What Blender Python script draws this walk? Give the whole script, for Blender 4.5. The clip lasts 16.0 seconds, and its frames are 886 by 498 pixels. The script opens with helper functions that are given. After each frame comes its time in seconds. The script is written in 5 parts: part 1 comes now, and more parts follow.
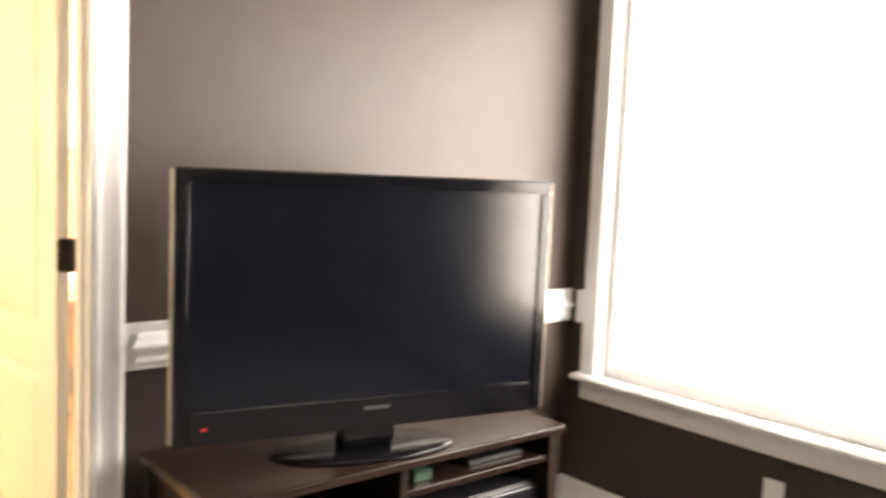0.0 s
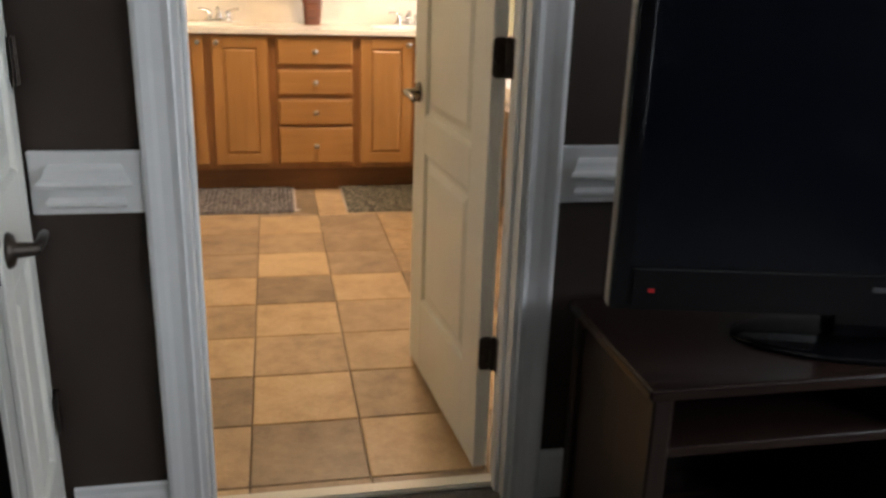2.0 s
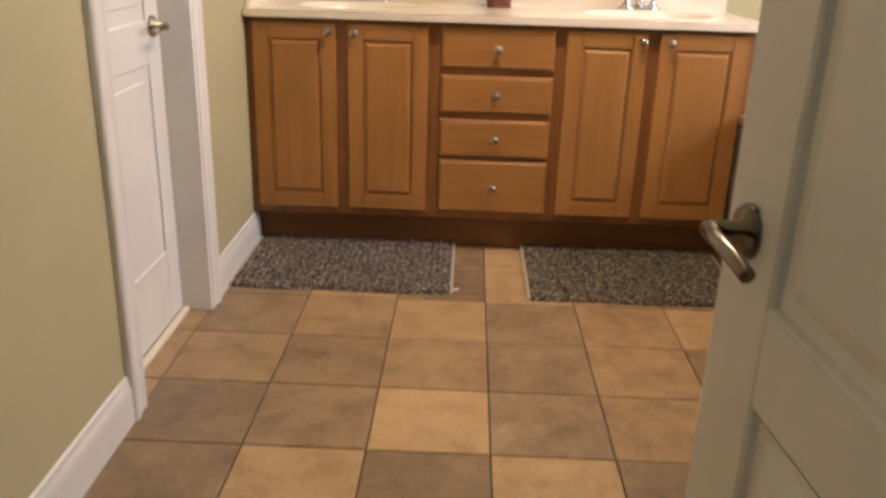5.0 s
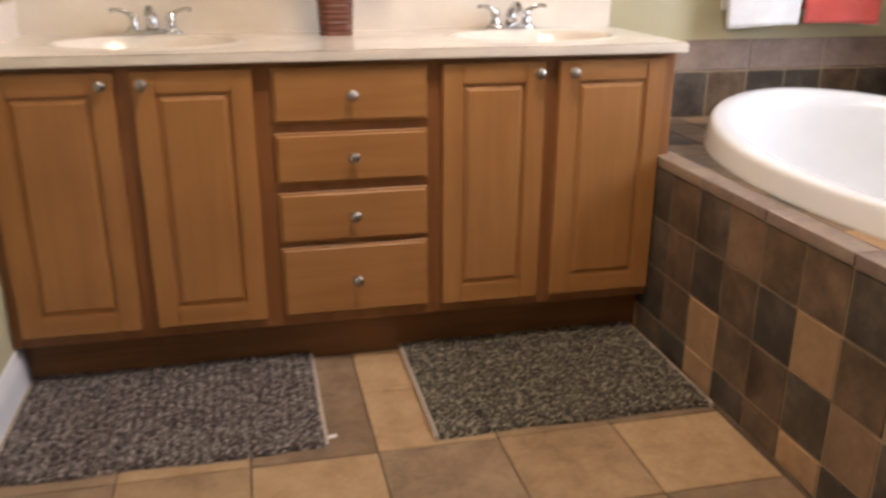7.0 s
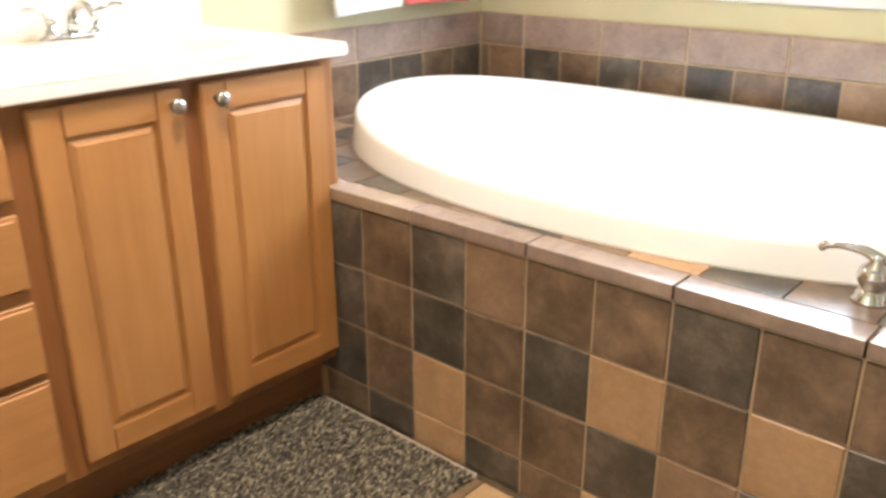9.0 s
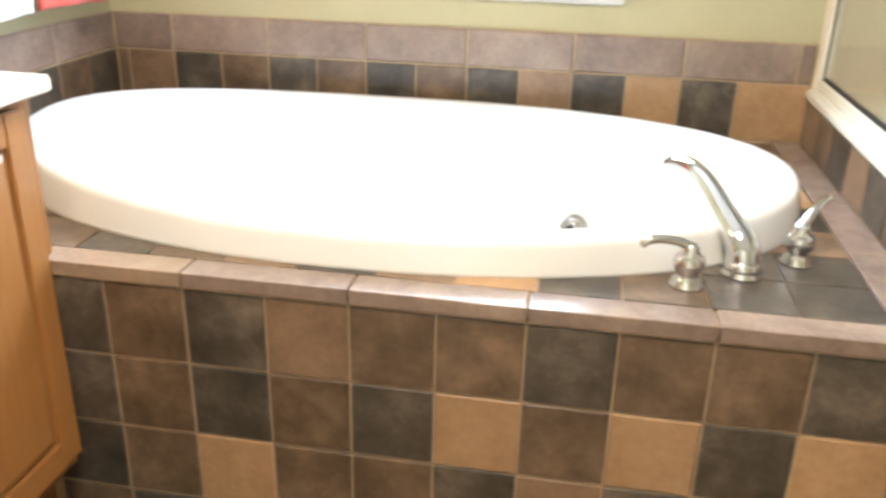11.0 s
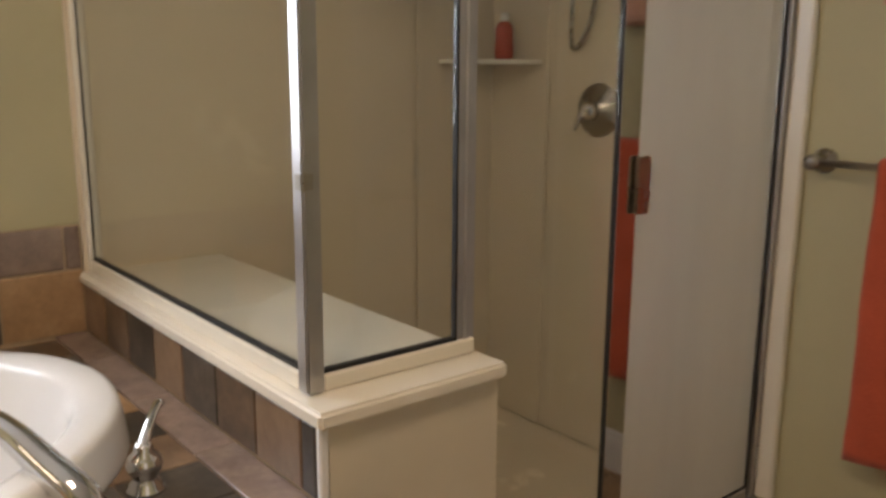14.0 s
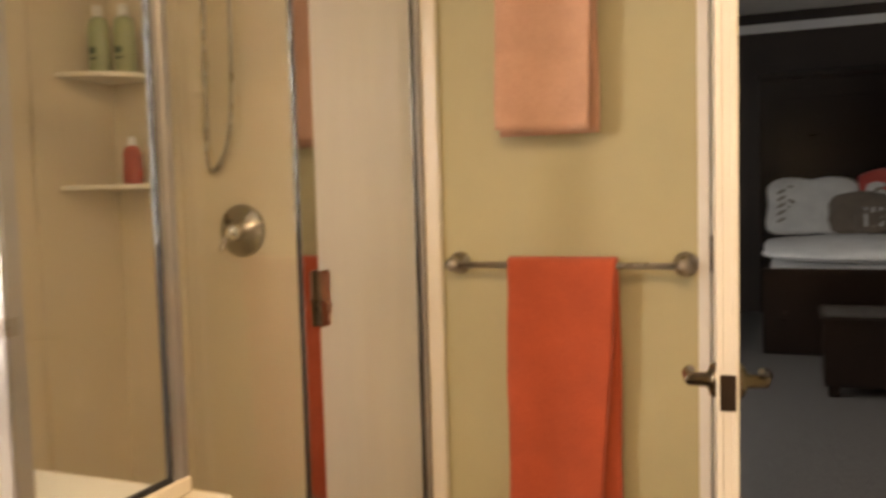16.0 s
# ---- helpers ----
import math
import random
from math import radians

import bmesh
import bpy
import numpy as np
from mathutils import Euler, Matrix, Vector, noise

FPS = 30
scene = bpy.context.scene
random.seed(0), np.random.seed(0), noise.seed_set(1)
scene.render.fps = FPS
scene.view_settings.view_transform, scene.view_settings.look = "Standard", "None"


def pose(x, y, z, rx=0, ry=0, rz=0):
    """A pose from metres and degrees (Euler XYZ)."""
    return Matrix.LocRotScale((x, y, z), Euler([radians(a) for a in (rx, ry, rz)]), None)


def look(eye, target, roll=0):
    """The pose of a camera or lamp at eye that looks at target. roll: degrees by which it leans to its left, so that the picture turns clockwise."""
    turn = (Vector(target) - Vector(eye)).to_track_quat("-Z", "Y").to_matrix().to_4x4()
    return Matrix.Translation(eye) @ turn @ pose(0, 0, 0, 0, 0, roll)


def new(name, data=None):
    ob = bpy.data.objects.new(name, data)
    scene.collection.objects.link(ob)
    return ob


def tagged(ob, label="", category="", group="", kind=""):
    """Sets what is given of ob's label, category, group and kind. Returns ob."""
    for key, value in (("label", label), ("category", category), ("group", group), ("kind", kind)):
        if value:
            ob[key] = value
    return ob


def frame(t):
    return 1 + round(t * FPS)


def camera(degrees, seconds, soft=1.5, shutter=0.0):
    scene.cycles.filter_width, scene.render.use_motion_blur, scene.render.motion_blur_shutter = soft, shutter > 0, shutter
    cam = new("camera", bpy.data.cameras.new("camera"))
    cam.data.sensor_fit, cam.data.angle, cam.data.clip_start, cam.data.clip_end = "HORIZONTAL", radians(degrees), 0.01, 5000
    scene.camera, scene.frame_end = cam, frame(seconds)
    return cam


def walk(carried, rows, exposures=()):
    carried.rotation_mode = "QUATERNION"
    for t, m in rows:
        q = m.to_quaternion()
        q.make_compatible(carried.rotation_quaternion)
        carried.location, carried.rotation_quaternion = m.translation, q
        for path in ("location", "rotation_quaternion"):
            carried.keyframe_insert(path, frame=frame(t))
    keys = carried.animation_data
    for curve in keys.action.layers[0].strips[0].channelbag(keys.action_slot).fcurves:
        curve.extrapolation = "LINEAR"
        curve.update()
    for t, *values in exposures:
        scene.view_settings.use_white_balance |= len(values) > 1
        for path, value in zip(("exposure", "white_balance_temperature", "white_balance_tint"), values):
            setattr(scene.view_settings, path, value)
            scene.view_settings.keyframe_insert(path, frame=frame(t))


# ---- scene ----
cam = camera(55.4, 16.0, soft=2.8, shutter=0.5)
PATH = [
    (0, (0.383, 1.665, 1.305), (1.66, 3.194, 1.125), 2.5),
    (0.5, (0.405, 1.654, 1.297), (1.396, 3.372, 1.036), 2.2),
    (1, (0.431, 1.777, 1.275), (1.177, 3.59, 0.88), 2.0),
    (1.5, (0.464, 1.961, 1.256), (1.018, 3.807, 0.721), 1.8),
    (2, (0.538, 2.158, 1.227), (0.921, 4.017, 0.598), 1.8),
    (2.5, (0.624, 2.367, 1.226), (0.85, 4.235, 0.548), 2.1),
    (3, (0.648, 2.633, 1.225), (0.754, 4.507, 0.534), 1.7),
    (3.5, (0.657, 2.903, 1.226), (0.679, 4.774, 0.518), 1.6),
    (4, (0.686, 3.244, 1.216), (0.654, 5.11, 0.496), 1.7),
    (4.2, (0.679, 3.358, 1.207), (0.629, 5.222, 0.483), 1.8),
    (6.3, (0.587, 4.378, 1.119), (0.702, 6.269, 0.478), 0.6),
    (6.5, (0.551, 4.462, 1.138), (0.743, 6.344, 0.489), 0.4),
    (7, (0.509, 4.658, 1.139), (0.93, 6.496, 0.472), 0.2),
    (7.5, (0.507, 4.872, 1.145), (1.181, 6.626, 0.461), 0.1),
    (8, (0.472, 5.067, 1.14), (1.416, 6.685, 0.439), -0.4),
    (8.5, (0.425, 5.259, 1.148), (1.624, 6.692, 0.434), -0.5),
    (8.7, (0.438, 5.331, 1.14), (1.72, 6.688, 0.423), -0.4),
    (10.8, (0.428, 5.946, 1.193), (2.233, 6.34, 0.428), 1.1),
    (11, (0.415, 5.943, 1.193), (2.235, 6.252, 0.423), 1.4),
    (11.5, (0.397, 5.93, 1.191), (2.24, 6.036, 0.421), 1.9),
    (12, (0.415, 5.92, 1.195), (2.262, 5.806, 0.438), 1.9),
    (12.5, (0.476, 5.869, 1.201), (2.299, 5.464, 0.486), 1.7),
    (13, (0.582, 5.828, 1.198), (2.337, 5.106, 0.565), 1.8),
    (13.5, (0.692, 5.856, 1.204), (2.346, 4.862, 0.677), 1.3),
    (14, (0.724, 5.95, 1.216), (2.238, 4.708, 0.81), 0.4),
    (14.5, (0.737, 6.142, 1.225), (2.098, 4.713, 0.901), -0.1),
    (15, (0.758, 6.229, 1.217), (1.958, 4.652, 0.948), -0.1),
    (15.5, (0.783, 6.217, 1.212), (1.799, 4.507, 1.003), -0.7),
    (16, (0.887, 6.105, 1.219), (1.638, 4.256, 1.079), -1.6),
]
EXPOSURES = [(0.0, 2.2, 10000, 30), (0.5, 1.65, 9000, 23), (0.8, 1.0, 8800, 22), (1.0, 0.45, 8600, 21), (1.5, -0.45, 7600, 22), (2.0, -0.15, 7350, 22), (2.5, 0.18, 7450, 22), (3.5, 0.1, 7600, 23), (4.2, -0.25, 7500, 22), (6.5, -0.95, 6150, 25), (7.5, -0.36, 6150, 20), (8.0, -0.12, 6050, 18),
             (8.5, 0.33, 6050, 17), (8.7, 0.36, 6000, 16), (11.0, 0.3, 5750, 11), (12.0, 0.1, 5800, 12), (13.0, -0.25, 6600, 16), (13.5, -0.85, 6700, 18), (14.0, -1.15, 6600, 20), (14.5, -1.12, 6500, 20), (15.0, -0.65, 6900, 22), (15.5, -0.55, 7000, 20), (16.0, -0.25, 8900, 25)]
walk(cam, [(t, look(eye, target, roll)) for t, eye, target, roll in PATH], EXPOSURES)

# ---- world and lights ----
world = bpy.data.worlds.new("world")
scene.world = world
world.use_nodes = True
wn = world.node_tree.nodes
sky = wn.new("ShaderNodeTexSky")
sky.sky_type = "NISHITA"
sky.sun_disc = False
sky.sun_elevation, sky.sun_rotation = radians(40), radians(120)
wn["Background"].inputs[1].default_value = 0.08
world.node_tree.links.new(sky.outputs[0], wn["Background"].inputs[0])


def area(name, m, sx, sy, power, colour):
    data = bpy.data.lights.new(name, "AREA")
    data.shape, data.size, data.size_y = "RECTANGLE", sx, sy
    data.energy, data.color = power, colour
    ob = new(name, data)
    ob.matrix_world = m
    return ob


# daylight through the bedroom window, daylight through the tub window, warm fill from an added, unseen ceiling fitting
area("bedroom_daylight", look((3.06, 2.28, 1.38), (0, 2.28, 1.1)), 2.75, 1.5, 21.5, (0.40, 0.71, 1.0))
area("tub_daylight", look((3.06, 6.37, 1.62), (0, 6.37, 1.3)), 0.98, 1.2, 92, (0.86, 0.93, 1.0))
area("bath_fill", look((1.05, 6.15, 2.36), (1.05, 6.15, 0)), 0.34, 0.34, 40, (1.0, 0.80, 0.56))


# ---- materials ----
def mat(name, build):
    m = bpy.data.materials.new(name)
    m.use_nodes = True
    nt = m.node_tree
    build(nt, nt.nodes["Principled BSDF"])
    return m


def coords(nt, scale=1.0):
    tc = nt.nodes.new("ShaderNodeTexCoord")
    mp = nt.nodes.new("ShaderNodeMapping")
    mp.inputs["Scale"].default_value = scale if isinstance(scale, tuple) else (scale,) * 3
    nt.links.new(tc.outputs["Object"], mp.inputs["Vector"])
    return mp


def noise_tex(nt, vec, scale, detail=5.0, rough=0.6):
    n = nt.nodes.new("ShaderNodeTexNoise")
    n.inputs["Scale"].default_value, n.inputs["Detail"].default_value, n.inputs["Roughness"].default_value = scale, detail, rough
    nt.links.new(vec.outputs[0], n.inputs["Vector"])
    return n


def ramp(nt, fac, stops):
    r = nt.nodes.new("ShaderNodeValToRGB")
    els = r.color_ramp.elements
    while len(els) < len(stops):
        els.new(0.5)
    for e, (p, c) in zip(els, stops):
        e.position, e.color = p, (*c, 1)
    nt.links.new(fac, r.inputs[0])
    return r


def mixed(nt, kind, fac, a, b):
    m = nt.nodes.new("ShaderNodeMix")
    m.data_type, m.blend_type = "RGBA", kind
    if isinstance(fac, float):
        m.inputs[0].default_value = fac
    else:
        nt.links.new(fac, m.inputs[0])
    for s, v in ((m.inputs[6], a), (m.inputs[7], b)):
        if isinstance(v, tuple):
            s.default_value = (*v, 1)
        else:
            nt.links.new(v, s)
    return m.outputs[2]


def bumped(nt, p, height, strength, distance=0.002):
    b = nt.nodes.new("ShaderNodeBump")
    b.inputs["Strength"].default_value, b.inputs["Distance"].default_value = strength, distance
    nt.links.new(height, b.inputs["Height"])
    nt.links.new(b.outputs[0], p.inputs["Normal"])


def plain(name, colour, rough, metal=0.0, vary=0.06, scale=6.0, bump=0.1, fine=120.0, spec=None):
    """A painted, moulded or metal surface with faint mottling and fine relief."""
    def build(nt, p):
        v = coords(nt)
        n = noise_tex(nt, v, scale)
        dark = tuple(c * (1 - 2 * vary) for c in colour)
        lite = tuple(min(1, c * (1 + vary)) for c in colour)
        r = ramp(nt, n.outputs[0], [(0.3, dark), (0.7, lite)])
        nt.links.new(r.outputs[0], p.inputs["Base Color"])
        f = noise_tex(nt, v, fine, 2.0)
        rr = nt.nodes.new("ShaderNodeMapRange")
        rr.inputs[3].default_value, rr.inputs[4].default_value = max(0.02, rough * 0.8), min(1, rough * 1.2)
        nt.links.new(n.outputs[0], rr.inputs[0])
        nt.links.new(rr.outputs[0], p.inputs["Roughness"])
        p.inputs["Metallic"].default_value = metal
        if spec is not None:
            p.inputs["Specular IOR Level"].default_value = spec
        if bump:
            bumped(nt, p, f.outputs[0], bump)
    return mat(name, build)


def tile_mat(name, dark, mid, lite, rough=0.38):
    """A slate-look ceramic tile: cloudy colour, veins, every tile a little different."""
    def build(nt, p):
        v = coords(nt)
        info = nt.nodes.new("ShaderNodeObjectInfo")
        off = nt.nodes.new("ShaderNodeVectorMath")
        off.operation = "SCALE"
        off.inputs[0].default_value = (37, 53, 71)
        nt.links.new(info.outputs["Random"], off.inputs["Scale"])
        add = nt.nodes.new("ShaderNodeVectorMath")
        nt.links.new(v.outputs[0], add.inputs[0])
        nt.links.new(off.outputs[0], add.inputs[1])
        n = noise_tex(nt, add, 9.0, 9.0, 0.68)
        n.inputs["Distortion"].default_value = 0.15
        r = ramp(nt, n.outputs[0], [(0.3, dark), (0.5, mid), (0.7, lite)])
        fine = noise_tex(nt, add, 70.0, 4.0)
        fr = ramp(nt, fine.outputs[0], [(0.35, (0.86, 0.86, 0.86)), (0.65, (1.06, 1.06, 1.06))])
        c = mixed(nt, "MULTIPLY", 0.6, r.outputs[0], fr.outputs[0])
        hsv = nt.nodes.new("ShaderNodeHueSaturation")
        mr = nt.nodes.new("ShaderNodeMapRange")
        mr.inputs[3].default_value, mr.inputs[4].default_value = 0.86, 1.13
        nt.links.new(info.outputs["Random"], mr.inputs[0])
        nt.links.new(mr.outputs[0], hsv.inputs["Value"])
        nt.links.new(c, hsv.inputs["Color"])
        nt.links.new(hsv.outputs[0], p.inputs["Base Color"])
        p.inputs["Roughness"].default_value = rough
        bumped(nt, p, n.outputs[0], 0.35, 0.003)
    return mat(name, build)


def wood_mat(name, dark, mid, lite, axis, rough=0.38, scale=1.0, spec=0.5):
    """Straight-grained stained wood; axis is the way the grain runs."""
    def build(nt, p):
        s = [26.0 * scale] * 3
        s["xyz".index(axis)] = 1.6 * scale
        v = coords(nt, tuple(s))
        info = nt.nodes.new("ShaderNodeObjectInfo")
        off = nt.nodes.new("ShaderNodeVectorMath")
        off.operation = "SCALE"
        off.inputs[0].default_value = (17, 23, 31)
        nt.links.new(info.outputs["Random"], off.inputs["Scale"])
        add = nt.nodes.new("ShaderNodeVectorMath")
        nt.links.new(v.outputs[0], add.inputs[0])
        nt.links.new(off.outputs[0], add.inputs[1])
        n = noise_tex(nt, add, 1.0, 6.0, 0.6)
        n.inputs["Distortion"].default_value = 0.6
        r = ramp(nt, n.outputs[0], [(0.28, dark), (0.5, mid), (0.72, lite)])
        big = noise_tex(nt, coords(nt, 1.0), 3.0, 3.0)
        br = ramp(nt, big.outputs[0], [(0.3, (0.86, 0.86, 0.86)), (0.7, (1.08, 1.08, 1.08))])
        nt.links.new(mixed(nt, "MULTIPLY", 0.8, r.outputs[0], br.outputs[0]), p.inputs["Base Color"])
        p.inputs["Roughness"].default_value = rough
        p.inputs["Specular IOR Level"].default_value = spec
        bumped(nt, p, n.outputs[0], 0.12, 0.001)
    return mat(name, build)


def glass_mat(name, haze=0.0, tint=(0.94, 0.96, 0.95)):
    """A pane: clear, with gloss by Fresnel; haze mixes in an uneven milky white."""
    def build(nt, p):
        out = nt.nodes["Material Output"]
        tr = nt.nodes.new("ShaderNodeBsdfTransparent")
        tr.inputs[0].default_value = (*tint, 1)
        gl = nt.nodes.new("ShaderNodeBsdfGlossy")
        gl.inputs["Roughness"].default_value = 0.015
        lw = nt.nodes.new("ShaderNodeLayerWeight")
        lw.inputs[0].default_value = 0.5
        pw = nt.nodes.new("ShaderNodeMath")
        pw.operation = "POWER"
        pw.inputs[1].default_value = 4.0
        nt.links.new(lw.outputs["Facing"], pw.inputs[0])
        sc = nt.nodes.new("ShaderNodeMath")
        sc.operation = "MULTIPLY_ADD"
        sc.inputs[1].default_value, sc.inputs[2].default_value = 0.5, 0.03
        nt.links.new(pw.outputs[0], sc.inputs[0])
        mx = nt.nodes.new("ShaderNodeMixShader")
        nt.links.new(sc.outputs[0], mx.inputs[0])
        base = tr
        if haze:
            df = nt.nodes.new("ShaderNodeBsdfTranslucent")
            df.inputs[0].default_value = (0.85, 0.85, 0.83, 1)
            d2 = nt.nodes.new("ShaderNodeBsdfDiffuse")
            d2.inputs[0].default_value = (0.85, 0.85, 0.83, 1)
            both = nt.nodes.new("ShaderNodeMixShader")
            nt.links.new(df.outputs[0], both.inputs[1])
            nt.links.new(d2.outputs[0], both.inputs[2])
            n = noise_tex(nt, coords(nt, (4.0, 4.0, 0.7)), 1.0, 4.0)
            mr = nt.nodes.new("ShaderNodeMapRange")
            mr.inputs[3].default_value, mr.inputs[4].default_value = haze * 0.85, haze * 1.15
            nt.links.new(n.outputs[0], mr.inputs[0])
            hz = nt.nodes.new("ShaderNodeMixShader")
            nt.links.new(mr.outputs[0], hz.inputs[0])
            nt.links.new(tr.outputs[0], hz.inputs[1])
            nt.links.new(both.outputs[0], hz.inputs[2])
            base = hz
        nt.links.new(base.outputs[0], mx.inputs[1])
        nt.links.new(gl.outputs[0], mx.inputs[2])
        nt.links.new(mx.outputs[0], out.inputs[0])
    return mat(name, build)


def cloth_mat(name, a, b, weave=260.0, strength=0.6):
    def build(nt, p):
        v = coords(nt)
        n = noise_tex(nt, v, weave, 3.0)
        big = noise_tex(nt, v, 7.0, 4.0)
        r = ramp(nt, n.outputs[0], [(0.35, a), (0.65, b)])
        br = ramp(nt, big.outputs[0], [(0.3, (0.85, 0.85, 0.85)), (0.7, (1.05, 1.05, 1.05))])
        nt.links.new(mixed(nt, "MULTIPLY", 1.0, r.outputs[0], br.outputs[0]), p.inputs["Base Color"])
        p.inputs["Roughness"].default_value = 0.95
        p.inputs["Sheen Weight"].default_value = 0.25
        bumped(nt, p, n.outputs[0], strength, 0.004)
    return mat(name, build)


def rug_mat(name, stops, scale=150.0, stretch=(1.0, 1.8, 1.0)):
    def build(nt, p):
        v = coords(nt, stretch)
        vo = nt.nodes.new("ShaderNodeTexVoronoi")
        vo.inputs["Scale"].default_value = scale
        nt.links.new(v.outputs[0], vo.inputs["Vector"])
        sep = nt.nodes.new("ShaderNodeSeparateColor")
        nt.links.new(vo.outputs["Color"], sep.inputs[0])
        r = ramp(nt, sep.outputs[0], stops)
        r.color_ramp.interpolation = "CONSTANT"
        nt.links.new(r.outputs[0], p.inputs["Base Color"])
        p.inputs["Roughness"].default_value = 1.0
        bumped(nt, p, vo.outputs["Distance"], 0.8, 0.006)
    return mat(name, build)


def glow(name, colour, strength):
    def build(nt, p):
        p.inputs["Base Color"].default_value = (*colour, 1)
        p.inputs["Emission Color"].default_value = (*colour, 1)
        p.inputs["Emission Strength"].default_value = strength
    return mat(name, build)


